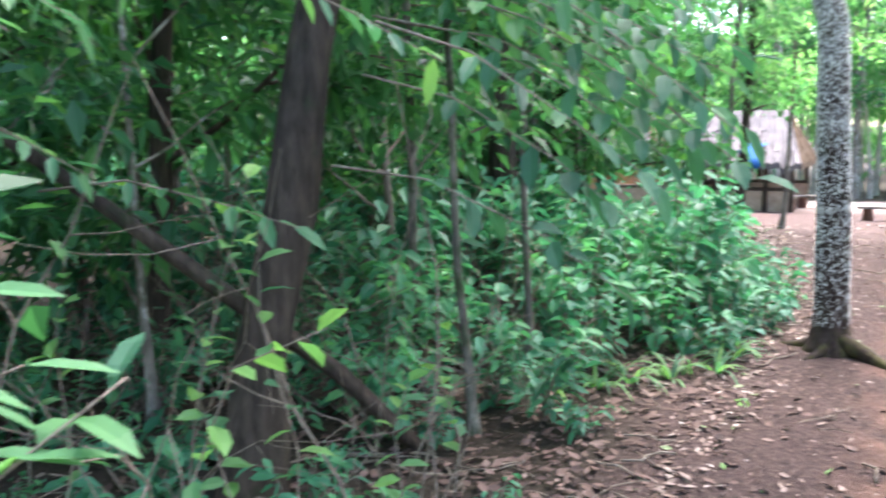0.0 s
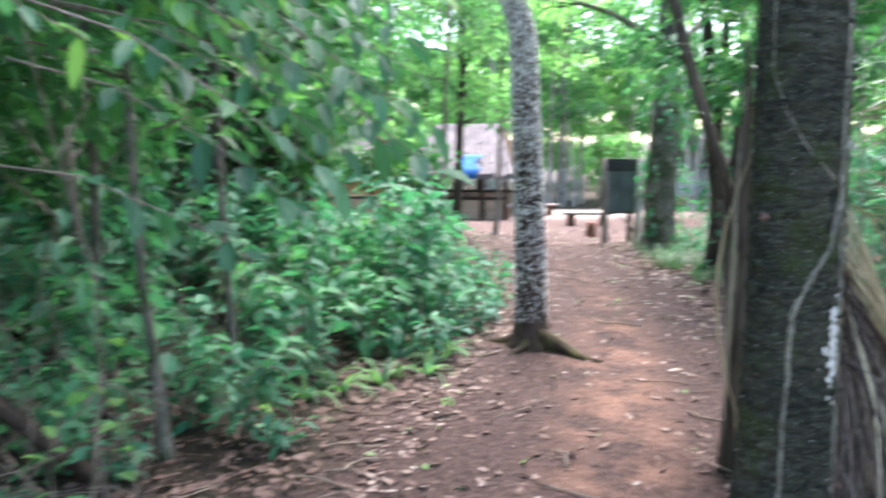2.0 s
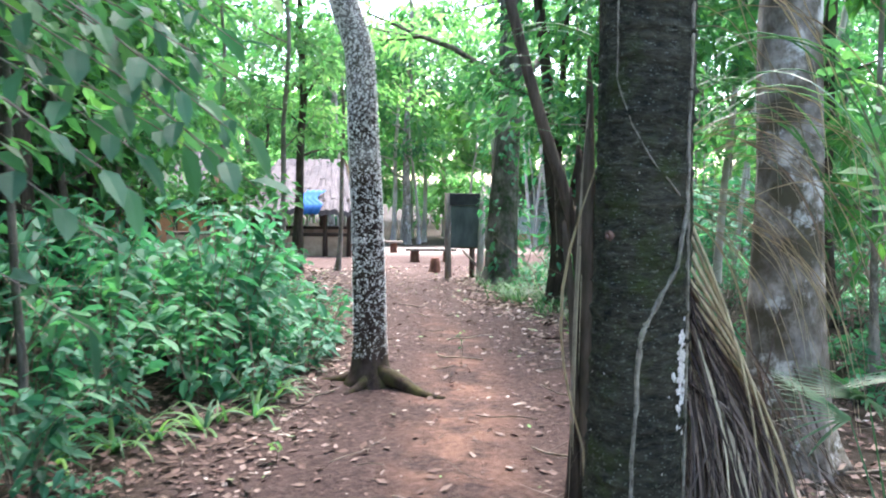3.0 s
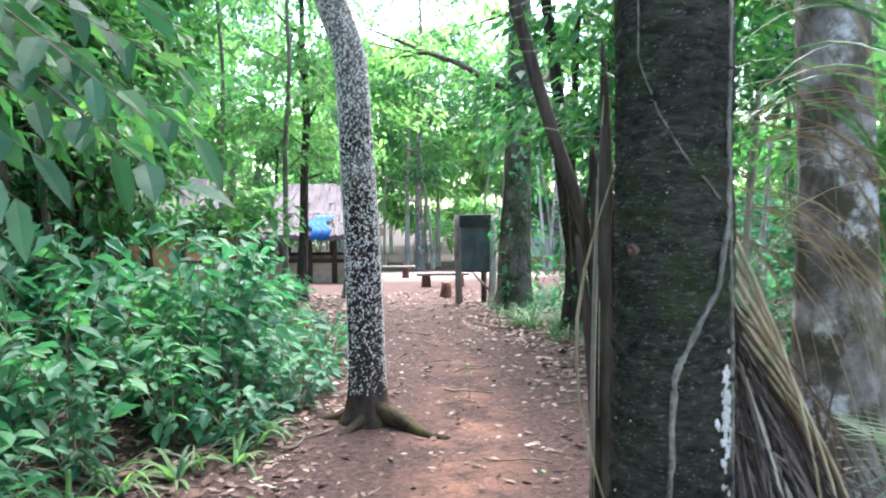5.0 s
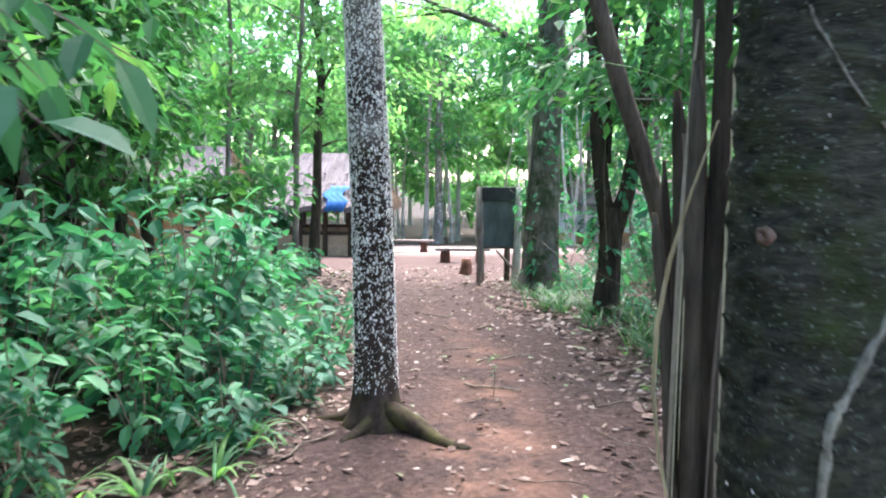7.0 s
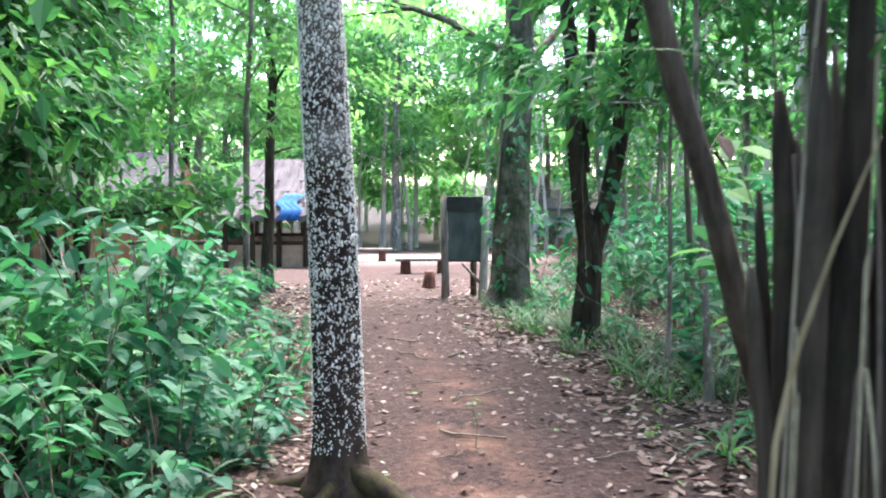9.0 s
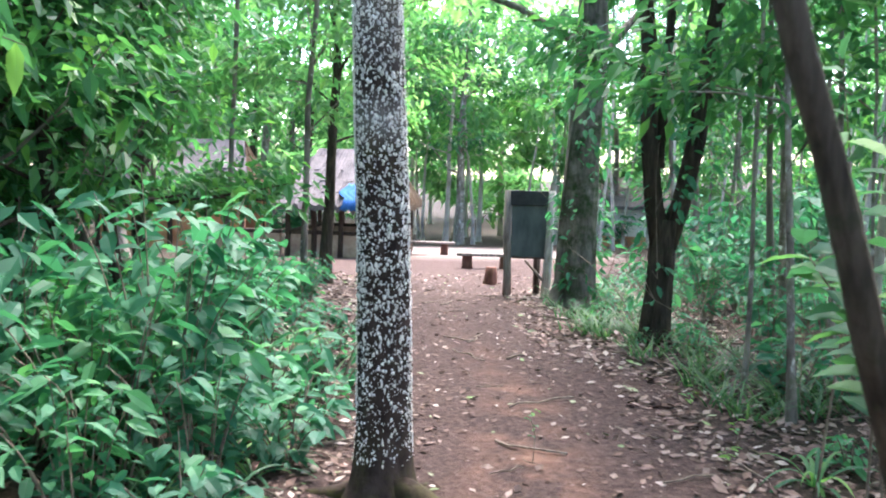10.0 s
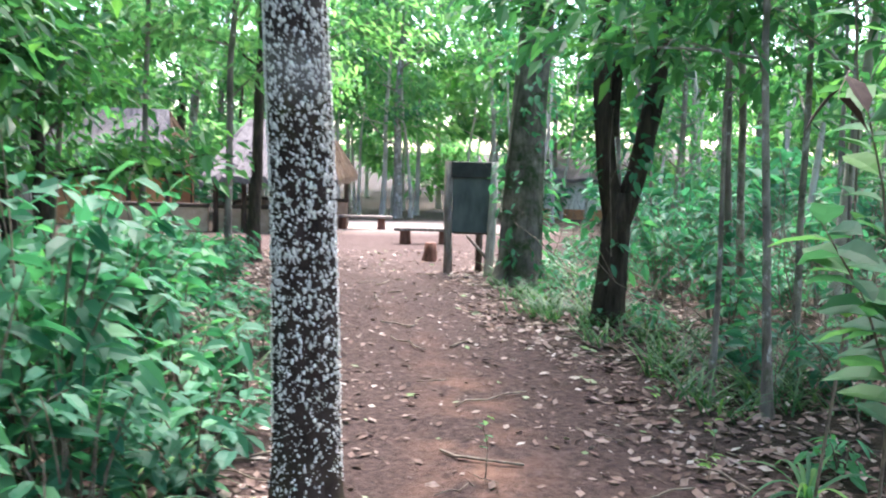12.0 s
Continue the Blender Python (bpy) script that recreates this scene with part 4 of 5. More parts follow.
# ---- undergrowth ----
def shrub_mesh(seed, height, width, stems, per, leaf, mat=None, wide=0.45, near=True):
    r = np.random.default_rng(seed)
    sh = Shape()
    P, D, T = [], [], []
    for s in range(stems):
        a = r.uniform(0, 6.28)
        reach = width * r.uniform(0.2, 1.0)
        top = Vector((math.cos(a) * reach, math.sin(a) * reach, height * r.uniform(0.55, 1.05)))
        foot = Vector((math.cos(a) * 0.1 * width, math.sin(a) * 0.1 * width, -0.03))
        pts = [foot.lerp(top, k / 5) + Vector((0, 0, 0.15 * height * math.sin(k / 5 * 3.1))) for k in range(6)]
        sh.tube(pts, [0.008 - 0.001 * k for k in range(6)], 3, cap=False)
        hue = r.normal(0.5, 0.15)
        for i in range(per):
            k = 0.5 + 4.4 * (i + r.random()) / per
            p = pts[int(k)].lerp(pts[int(k) + 1], k - int(k))
            b = a + r.normal(0, 1.3)
            P.append(p + Vector(r.normal(0, 0.05, 3)))
            D.append((math.cos(b), math.sin(b), r.normal(0.05, 0.3)))
            T.append(hue + r.normal(0, 0.16) + 0.12 * (p.z / height - 0.5))
    n = len(P)
    L = leaf * (0.55 + 0.75 * r.random(n))
    lm = leaf_mesh("leaves", np.array([tuple(p) for p in P]), np.array(D), L, L * wide * r.uniform(0.85, 1.2, n), mat or LEAF_SHRUB, near, 0.35, np.clip(T, 0, 1), 0.4, r)
    return sh.mesh("stems", TWIG), lm


def undergrowth():
    kinds = [shrub_mesh(71, 1.0, 0.6, 12, 15, 0.16, None, 0.5), shrub_mesh(72, 0.75, 0.55, 12, 13, 0.14, None, 0.5), shrub_mesh(73, 0.45, 0.42, 11, 9, 0.14, None, 0.5),
             shrub_mesh(74, 1.35, 0.65, 13, 15, 0.17, None, 0.5), shrub_mesh(75, 0.3, 0.28, 8, 6, 0.12, None, 0.4), shrub_mesh(76, 1.3, 0.6, 11, 13, 0.19, None, 0.5, False), shrub_mesh(77, 0.7, 0.5, 9, 10, 0.17, None, 0.5, False)]
    names = ["leafy green shrub with pointed oval leaves", "dense low shrub of fresh green leaves", "low broad-leaved forest seedling clump", "tall leafy bush of mid green leaves", "small green seedling plant on the forest floor", "leafy green bush deeper in the forest", "low leafy plant deeper in the forest"]
    firsts = {}
    r = np.random.default_rng(77)

    far = []

    def put(k, x, y, sc):
        m = placed(x, y, r.uniform(0, 360))
        if k >= 5:
            far.append((k, m @ Matrix.Diagonal((sc, sc, sc * r.uniform(0.9, 1.1), 1))))
            return
        if k not in firsts:
            t = thing("shrub", m, names[k], "shrub", "undergrowth shrubs")
            part("stems", kinds[k][0], t)
            part("leaves", kinds[k][1], t, kind="stuff")
            firsts[k] = t
        else:
            t = copy_thing(firsts[k], m)
        t.scale = (sc, sc, sc * r.uniform(0.9, 1.1))

    taken = []
    kinds.append(shrub_mesh(78, 1.7, 1.3, 12, 16, 0.36, LEAF_TREE, 0.5, False))
    names.append("broad bush at the far edge of the clearing")
    n = 0
    for _ in range(3000):
        if n >= 90:
            break
        a, d = r.uniform(-1.1, 1.35), 13 + 32 * r.random()
        x, y = 3.0 + d * math.sin(a), 6.0 + d * math.cos(a)
        if off_trail(x, y) < 1.0 or (1.0 < x < 11.0 and 12 < y < 29.5) or (abs(a - 0.40) < 0.16 and d < 38) or any(math.hypot(x - p, y - q) < 1.5 for p, q in taken):
            continue
        taken.append((x, y))
        put(7, x, y, r.uniform(0.8, 1.4))
        n += 1
    for _ in range(45):  # deep shade behind the first trees
        put(5, r.uniform(-8.0, -3.0), r.uniform(3.5, 10.5), r.uniform(0.8, 1.2))
    n = 0
    # thick bank left of the path
    for _ in range(3000):
        if n >= 150:
            break
        x, y = r.uniform(-2.5, 5.0), r.uniform(7.6, 18.0)
        e = off_trail(x, y)
        if e < -0.2 or e > 4.5 or x > 5 or any(math.hypot(x - p, y - q) < 0.36 for p, q in taken):
            continue
        if math.hypot(x - 3.72, y - 7.98) < 0.55 or (x > 2.2 and y < 7.5):
            continue
        taken.append((x, y))
        put(2 if e < 0.0 and n % 3 else 4 if e < 0.05 else [1, 2][n % 2] if e < 0.35 else [0, 1, 0, 3][n % 4] if e < 1.5 and y < 11.5 else [5, 6, 5][n % 3] if y < 11.5 or x < 1.5 else 6, x, y, r.uniform(0.8, 1.1) * (0.7 if y > 11.5 and x > 1.5 else 1.0))
        n += 1
    # sparse seedlings at the first trees on the left
    n = 0
    for _ in range(2000):
        if n >= 80:
            break
        x, y = r.uniform(-3.4, 1.9), r.uniform(3.6, 8.2)
        e = off_trail(x, y)
        if e < 0.15 or any(math.hypot(x - p, y - q) < 0.3 for p, q in taken):
            continue
        taken.append((x, y))
        put([4, 2, 4, 2, 4, 1][n % 6] if y < 6.2 else [4, 2, 1, 2, 4, 0][n % 6], x, y, r.uniform(0.6, 0.95))
        n += 1
    # right of the path
    n = 0
    for _ in range(4000):
        if n >= 150:
            break
        x, y = r.uniform(5.6, 13.0), r.uniform(5.5, 17.0)
        e = off_trail(x, y)
        if e < 0.25 or any(math.hypot(x - p, y - q) < 0.36 for p, q in taken) or (abs(x - 7.7) < 0.6 and 13.9 < y < 16) :
            continue
        taken.append((x, y))
        put([4, 4, 2, 4, 2][n % 5] if y < 10 or e < 1.2 else [6, 6, 4, 5, 6][n % 5], x, y, r.uniform(0.65, 1.0))
        n += 1

    # the farther plants, which nobody could count, joined
    for j, name in ((1, "distant_undergrowth"), (0, "stems")):
        V, F, T = [], [], []
        for k, m in far:
            me = kinds[k][j]
            co = np.empty(len(me.vertices) * 3, np.float32)
            me.vertices.foreach_get("co", co)
            b, M = len(V), np.array(m)
            V += (co.reshape(-1, 3) @ M[:3, :3].T + M[:3, 3]).tolist()
            F += [[b + v for v in p.vertices] for p in me.polygons]
            if j:
                tint = np.empty(len(me.vertices), np.float32)
                me.attributes["tint"].data.foreach_get("value", tint)
                T += tint.tolist()
        joined = mesh_of(name, V, F, LEAF_SHRUB if j else TWIG, False, {"tint": T} if j else None)
        if j:
            whole = tagged(new(name, joined), "green leafy undergrowth filling the forest floor", "undergrowth", kind="stuff")
        else:
            part(name, joined, whole, kind="stuff")


undergrowth()


def grass_tufts():
    r = np.random.default_rng(81)
    V, F, T = [], [], []
    spots = 0
    while spots < 240:
        x, y = (r.uniform(5.5, 9.5), r.uniform(8.5, 15.5)) if spots < 210 else (r.uniform(1.8, 4.8), r.uniform(7.2, 12))
        e = off_trail(x, y)
        if not -0.05 < e < (1.1 if x > 5 else 0.5):
            continue
        spots += 1
        z = lie(x, y)
        for _ in range(9):
            a = r.uniform(0, 6.28)
            w = Vector((math.cos(a), math.sin(a), 1.6))
            ribbon(V, F, T, hang_curve((x + r.normal(0, 0.04), y + r.normal(0, 0.04), z - 0.01), w, 0.2, r.uniform(0.16, 0.42), 6), 0.014, Vector((-math.sin(a), math.cos(a), 0)), float(r.random()))
    tagged(new("grass", mesh_of("grass", V, F, GRASS, False, {"tint": T})), "tufts of fresh grass along the path's edge", "grass", kind="stuff")


grass_tufts()


def litter():
    r = np.random.default_rng(91)
    P, D, L, T = [], [], [], []
    while len(P) < 37000:
        x, y = r.uniform(-3.0, 10.0), r.uniform(0.0, 19)
        e = off_trail(x, y)
        keep = 0.13 if e < -1.0 else 0.26 if e < -0.55 else 0.9 if e < 0.6 else 0.6 if e < 1.5 else 0.25
        if r.random() > keep or e > 3.5:
            continue
        P.append((x, y, lie(x, y) + 0.006 + 0.02 * r.random() * (e > 0)))
        a = r.uniform(0, 6.28)
        D.append((math.cos(a), math.sin(a), r.normal(0.0, 0.12)))
        # litter along the left of the path gets darker tints
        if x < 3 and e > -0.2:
            tint_scale = 0.56
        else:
            tint_scale = 1.0
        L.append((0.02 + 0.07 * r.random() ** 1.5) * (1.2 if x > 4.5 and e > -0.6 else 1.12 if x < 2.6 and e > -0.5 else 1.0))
        T.append(r.choice([r.uniform(0, 0.5), r.uniform(0.3, 0.75), r.uniform(0.6, 0.93), r.uniform(0.97, 1.0)], p=[0.44, 0.40, 0.135, 0.025]) * tint_scale)
    P, D, L, T = np.array(P), np.array(D), np.array(L), np.array(T)
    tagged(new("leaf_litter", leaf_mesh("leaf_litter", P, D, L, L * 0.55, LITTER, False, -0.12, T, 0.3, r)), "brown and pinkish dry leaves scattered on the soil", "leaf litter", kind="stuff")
    sh = Shape()
    for _ in range(520):
        while True:
            x, y = r.uniform(-2.5, 9.0), r.uniform(2.5, 15)
            e = off_trail(x, y)
            if e < 2.5 and (e > -0.3 or r.random() < 0.3):
                break
        a, ln = r.uniform(0, 6.28), r.uniform(0.12, 0.6)
        pts = []
        for k in range(5):
            q = k / 4 - 0.5
            px, py = x + math.cos(a) * ln * q + 0.02 * r.normal(), y + math.sin(a) * ln * q + 0.02 * r.normal()
            pts.append((px, py, lie(px, py) + 0.012 + 0.01 * r.random()))
        rr = r.uniform(0.002, 0.008)
        sh.tube(pts, [rr] * 5, 5, 0.3)
    tagged(new("fallen_twigs", sh.mesh("fallen_twigs", TWIG)), "dry twigs and sticks lying on the forest floor", "twigs", kind="stuff")


def dead_brush():
    """Thin dead stems and bare twigs that stand and lean among the undergrowth."""
    r = np.random.default_rng(95)
    sh = Shape()
    n = 0
    while n < 330:
        x, y = (r.uniform(5.6, 12.5), r.uniform(6.5, 15.0)) if n < 200 else (r.uniform(-3.5, 1.4), r.uniform(3.9, 8.0))
        if off_trail(x, y) < 0.5:
            continue
        n += 1
        h = r.uniform(0.35, 1.5) if n % 3 else r.uniform(1.2, 2.6)
        path = limb_path(r, (x, y, lie(x, y) - 0.02), (r.normal(0, 0.45), r.normal(0, 0.45), 1.0 if n % 4 else 0.35), h, 6, 0.16, 0.0)
        rr = r.uniform(0.003, 0.009)
        sh.tube(path, [rr * (1 - 0.12 * k) for k in range(7)], 4, cap=False)
        for k in (2, 3, 4):
            tw = limb_path(r, path[k], r.normal(0, 1, 3) + np.array([0, 0, 0.3]), h * r.uniform(0.2, 0.45), 3, 0.2, 0.0)
            sh.tube(tw, [rr * 0.5, rr * 0.4, rr * 0.3, rr * 0.2], 3, cap=False)
    tagged(new("dead_brush", sh.mesh("dead_brush", TWIG)), "thin bare dead twigs standing among the undergrowth", "twigs", kind="stuff")


litter()
dead_brush()


# ---- leaves close to the walker ----
def branch(name, m, stem, leaves, label, size, width=0.42, r0=0.006, seed=1, mat=None, tint=0.5):
    """A twig through the points stem, with broad leaves along its outer part."""
    r = np.random.default_rng(seed)
    t = thing(name, m, label, "plant" if name == "seedling" else "branch")
    pts = [Vector(p) for p in stem]
    fine = []
    for a, b in zip(pts, pts[1:]):
        fine += [a.lerp(b, k / 4) for k in range(4)]
    fine.append(pts[-1])
    sh = Shape()
    sh.tube(fine, [r0 * (1 - 0.75 * k / len(fine)) for k in range(len(fine))], 6, 0.15)
    part("stem", sh.mesh("stem", TWIG), t)
    P, D = [], []
    for i in range(leaves):
        k = (0.25 + 0.75 * (i + 0.5) / leaves) * (len(fine) - 1.001)
        p = fine[int(k)].lerp(fine[int(k) + 1], k - int(k))
        d = (fine[int(k) + 1] - fine[int(k)]).normalized()
        sd = d.cross(Vector((0, 0, 1))).normalized() * (1 if i % 2 else -1)
        P.append(tuple(p))
        D.append(tuple(d * 0.5 + sd * (0.9 if i < leaves - 1 else 0.0) + Vector(r.normal(0, 0.25, 3)) + Vector((0, 0, -0.15))))
    L = size * r.uniform(0.7, 1.15, leaves)
    part("leaves", leaf_mesh("leaves", np.array(P), np.array(D), L, L * width, mat or LEAF_BIG, True, 0.3, np.clip(r.normal(tint, 0.18, leaves), 0, 1), 0.3, r), t, kind="stuff")
    return t


def near_leaves():
    o = Matrix()
    # glossy long leaves at the very start
    branch("branch", o, [(-0.5, 2.5, 0.02), (-0.1, 2.6, 0.7), (0.2, 2.65, 1.15), (0.42, 2.75, 1.32)], 9, "plant with long glossy green leaves by the path", 0.22, 0.3, 0.008, 101, tint=0.45)
    branch("branch", o, [(-0.3, 2.3, 0.02), (0.0, 2.5, 0.6), (0.2, 2.55, 1.0), (0.45, 2.62, 1.12)], 8, "plant with long glossy green leaves by the path", 0.22, 0.3, 0.008, 102, tint=0.5)
    branch("branch", o, [(0.2, 3.9, 0.0), (0.1, 3.9, 0.6), (0.25, 3.95, 1.0), (0.55, 4.0, 1.12)], 10, "thin seedling with fresh yellow-green leaves", 0.17, 0.5, 0.006, 103, tint=0.85)
    branch("branch", o, [(-0.2, 4.6, 0.0), (-0.1, 4.6, 0.7), (0.05, 4.6, 1.25), (0.15, 4.6, 1.6)], 12, "thin seedling with fresh green leaves", 0.15, 0.5, 0.006, 104, tint=0.75)
    for i, (foot, tip, n, sz) in enumerate([((0.35, 4.3, 0.0), (0.2, 4.5, 1.4), 14, 0.14), ((0.1, 4.2, 0.0), (0.0, 4.4, 1.0), 13, 0.14), ((0.6, 4.5, 0.0), (0.75, 4.7, 0.75), 12, 0.13), ((-0.6, 4.3, 0.0), (-0.5, 4.4, 1.3), 13, 0.14), ((0.9, 5.0, 0.0), (0.85, 5.1, 0.9), 12, 0.14), ((-1.2, 4.2, 0.0), (-1.1, 4.2, 0.9), 12, 0.14)]):
        a, b = Vector(foot), Vector(tip)
        branch("seedling", o, [a, a.lerp(b, 0.4) + Vector((0.06, 0, 0)), a.lerp(b, 0.75) + Vector((-0.03, 0, 0)), b], n, "young forest seedling with fresh green leaves", sz, 0.5, 0.005, 180 + i, tint=0.75)
    t = thing("long_leaf_plant", o, "plant with long glossy pale green leaves", "plant")
    sh = Shape()
    foot = Vector((0.0, 2.35, lie(0.0, 2.35) - 0.02))
    P, D, L = [], [], []
    for base, d, ln in (((0.18, 2.72, 1.485), (1, 0.1, 0.02), 0.15), ((0.24, 2.74, 1.345), (1, 0.12, 0.0), 0.17), ((0.18, 2.66, 1.21), (1, 0.1, -0.02), 0.2), ((0.27, 2.66, 1.20), (1, 0.1, 0.12), 0.17),
                        ((0.14, 2.62, 1.36), (0.7, 0.3, -0.3), 0.17), ((0.12, 2.6, 1.12), (0.8, -0.3, -0.2), 0.18), ((0.2, 2.68, 1.05), (0.9, 0.3, -0.1), 0.18), ((0.14, 2.7, 1.3), (0.8, 0.4, -0.5), 0.16)):
        sh.tube([foot, foot.lerp(Vector(base), 0.5) + Vector((-0.08, 0, 0.1)), Vector(base) + Vector((-0.05, 0, -0.02)), base], [0.006, 0.004, 0.003, 0.002], 5)
        P.append(base), D.append(d), L.append(ln)
    L = np.array(L)
    part("stem", sh.mesh("stem", TWIG), t)
    part("leaves", leaf_mesh("leaves", np.array(P), np.array(D, float), L, L * 0.3, LEAF_BIG, True, 0.12, np.full(len(P), 0.62), 0.2, np.random.default_rng(3)), t, kind="stuff")
    # twigs hanging in from above left
    for i, (s, tip, n, sz) in enumerate([
        ((-0.6, 3.6, 2.9), (0.9, 3.6, 2.25), 14, 0.16), ((-0.8, 3.3, 2.6), (0.3, 3.3, 2.15), 13, 0.15), ((-0.4, 4.2, 2.8), (0.8, 4.1, 2.3), 13, 0.15), ((-1.2, 4.2, 2.4), (-0.2, 4.0, 2.1), 12, 0.15),
        ((0.6, 5.6, 3.0), (2.1, 5.0, 2.15), 17, 0.15), ((0.7, 6.0, 2.7), (2.2, 5.3, 1.95), 16, 0.16), ((0.8, 5.2, 2.6), (2.05, 4.75, 1.72), 14, 0.16), ((0.9, 6.2, 2.4), (2.3, 5.8, 1.8), 16, 0.16),
        ((0.6, 5.0, 2.2), (1.75, 4.6, 1.5), 11, 0.15), ((-1.4, 4.6, 1.9), (-0.4, 4.4, 1.6), 12, 0.14), ((-0.9, 5.0, 1.5), (0.3, 4.8, 1.35), 12, 0.14), ((-1.8, 4.4, 1.5), (-0.9, 4.2, 1.2), 12, 0.14), ((-0.2, 4.4, 2.4), (0.9, 4.6, 2.0), 13, 0.14), ((-1.0, 3.6, 2.3), (-0.1, 3.4, 2.0), 12, 0.15), ((0.2, 6.2, 2.2), (1.4, 6.4, 1.7), 14, 0.14), ((0.4, 7.4, 2.6), (1.9, 7.2, 2.2), 16, 0.15), ((0.9, 7.6, 2.2), (2.3, 7.4, 1.9), 16, 0.15), ((1.0, 6.4, 3.2), (2.6, 6.1, 2.4), 17, 0.16), ((0.2, 5.8, 2.6), (1.5, 5.9, 2.1), 15, 0.15)]):
        a, b = Vector(s), Vector(tip)
        branch("branch", o, [a, a.lerp(b, 0.35) + Vector((0, 0, 0.1)), a.lerp(b, 0.7) + Vector((0, 0, 0.06)), b], n, "leafy twig hanging over the path's edge", sz, 0.45, 0.007, 110 + i, tint=0.6)
    for i, (s, tip, n, sz) in enumerate([((0.5, 5.6, 2.3), (1.78, 4.75, 1.62), 13, 0.16), ((0.5, 5.3, 2.0), (1.7, 4.62, 1.32), 12, 0.16), ((0.6, 5.7, 2.6), (1.95, 4.95, 2.0), 14, 0.17), ((0.4, 5.0, 1.6), (1.62, 4.5, 1.1), 12, 0.15), ((0.6, 5.9, 2.3), (2.0, 5.2, 1.66), 13, 0.16)]):
        a, b = Vector(s), Vector(tip)
        branch("branch", o, [a, a.lerp(b, 0.35) + Vector((0, 0, 0.12)), a.lerp(b, 0.7) + Vector((0, 0, 0.1)), b], n, "twig with broad dark green leaves by the path", sz, 0.6, 0.006, 200 + i, tint=0.3)
    for i, (s, tip, n, sz) in enumerate([((0.8, 5.4, 2.4), (2.12, 4.62, 1.52), 13, 0.15), ((0.7, 5.5, 2.5), (2.0, 4.85, 1.8), 14, 0.15), ((0.8, 5.3, 2.7), (2.1, 4.7, 1.98), 14, 0.15), ((0.9, 6.0, 2.6), (2.1, 5.4, 1.65), 14, 0.15), ((0.5, 5.9, 2.9), (1.9, 5.2, 2.12), 15, 0.15), ((0.9, 6.2, 2.5), (2.25, 5.25, 1.72), 15, 0.15), ((0.7, 6.4, 2.8), (2.0, 5.6, 1.95), 15, 0.15), ((0.3, 5.6, 2.6), (1.6, 5.0, 1.9), 14, 0.15)]):
        a, b = Vector(s), Vector(tip)
        branch("branch", o, [a, a.lerp(b, 0.35) + Vector((0, 0, 0.12)), a.lerp(b, 0.7) + Vector((0, 0, 0.1)), b], n, "leafy twig hanging over the path's edge", sz, 0.58, 0.006, 150 + i, tint=0.45)
    branch("dead_leaf_twig", o, [(5.25, 7.0, 1.78), (5.15, 6.92, 1.76), (5.05, 6.86, 1.7), (5.0, 6.82, 1.66)], 3, "dark curled dead leaf hanging on a twig", 0.16, 0.6, 0.003, 160, LITTER, 0.02)
    # seedlings that stand in the path
    for i, (x, y, h) in enumerate([(4.62, 8.25, 0.3), (6.1, 8.9, 0.16), (6.35, 9.2, 0.18), (5.6, 7.9, 0.14), (2.6, 6.4, 0.12), (5.9, 8.2, 0.2)]):
        z = lie(x, y)
        branch("seedling", o, [(x, y, z - 0.01), (x + 0.01, y, z + h * 0.5), (x - 0.02, y, z + h * 0.8), (x, y - 0.01, z + h)], 7, "small green seedling growing in the path", 0.07, 0.4, 0.003, 170 + i, tint=0.8)
    # right side, broad leaves
    for i, (foot, tip, n, sz) in enumerate([
        ((5.6, 6.9, 0.0), (5.0, 6.85, 1.3), 17, 0.19), ((5.7, 7.1, 0.0), (5.25, 6.95, 1.75), 17, 0.18), ((5.8, 6.8, 0.0), (5.25, 6.8, 1.0), 14, 0.19), ((5.7, 7.4, 0.0), (5.6, 7.3, 2.1), 16, 0.17),
        ((5.6, 4.6, 0.0), (4.95, 4.6, 1.6), 12, 0.17), ((5.6, 4.8, 0.5), (4.8, 4.75, 2.2), 11, 0.17)]):
        a, b = Vector(foot), Vector(tip)
        branch("branch", o, [a, a.lerp(b, 0.4) + Vector((0.12, 0, 0.1)), a.lerp(b, 0.75) + Vector((0.08, 0, 0.08)), b], n + 5, "broad-leaved green plant beside the path", sz * 1.05, 0.6, 0.008, 130 + i, tint=0.55)
    # fan palm seedling
    r = np.random.default_rng(140)
    t = thing("palm_seedling", placed(4.62, 4.15), "small green fan palm seedling", "palm seedling")
    V, F, T = [], [], []
    for k in range(3):
        a0 = 2.2 + 0.9 * k
        top = Vector((0.2 * math.cos(a0), 0.2 * math.sin(a0), 0.6 + 0.12 * k))
        ribbon(V, F, T, [Vector((0, 0, 0)).lerp(top, q / 4) for q in range(5)] + [top * 1.02], 0.012, Vector((1, 0, 0)), 0.4)
        for q in range(19):
            a = a0 + (q - 9) * 0.14
            ribbon(V, F, T, hang_curve(top, (math.cos(a), math.sin(a), 0.8 - 0.09 * abs(q - 9)), 0.07, 0.4, 6), 0.022, Vector((-math.sin(a), math.cos(a), 0)), float(r.uniform(0.3, 0.7)))
    part("fronds", mesh_of("fronds", V, F, GRASS, False, {"tint": T}), t, kind="stuff")


near_leaves()


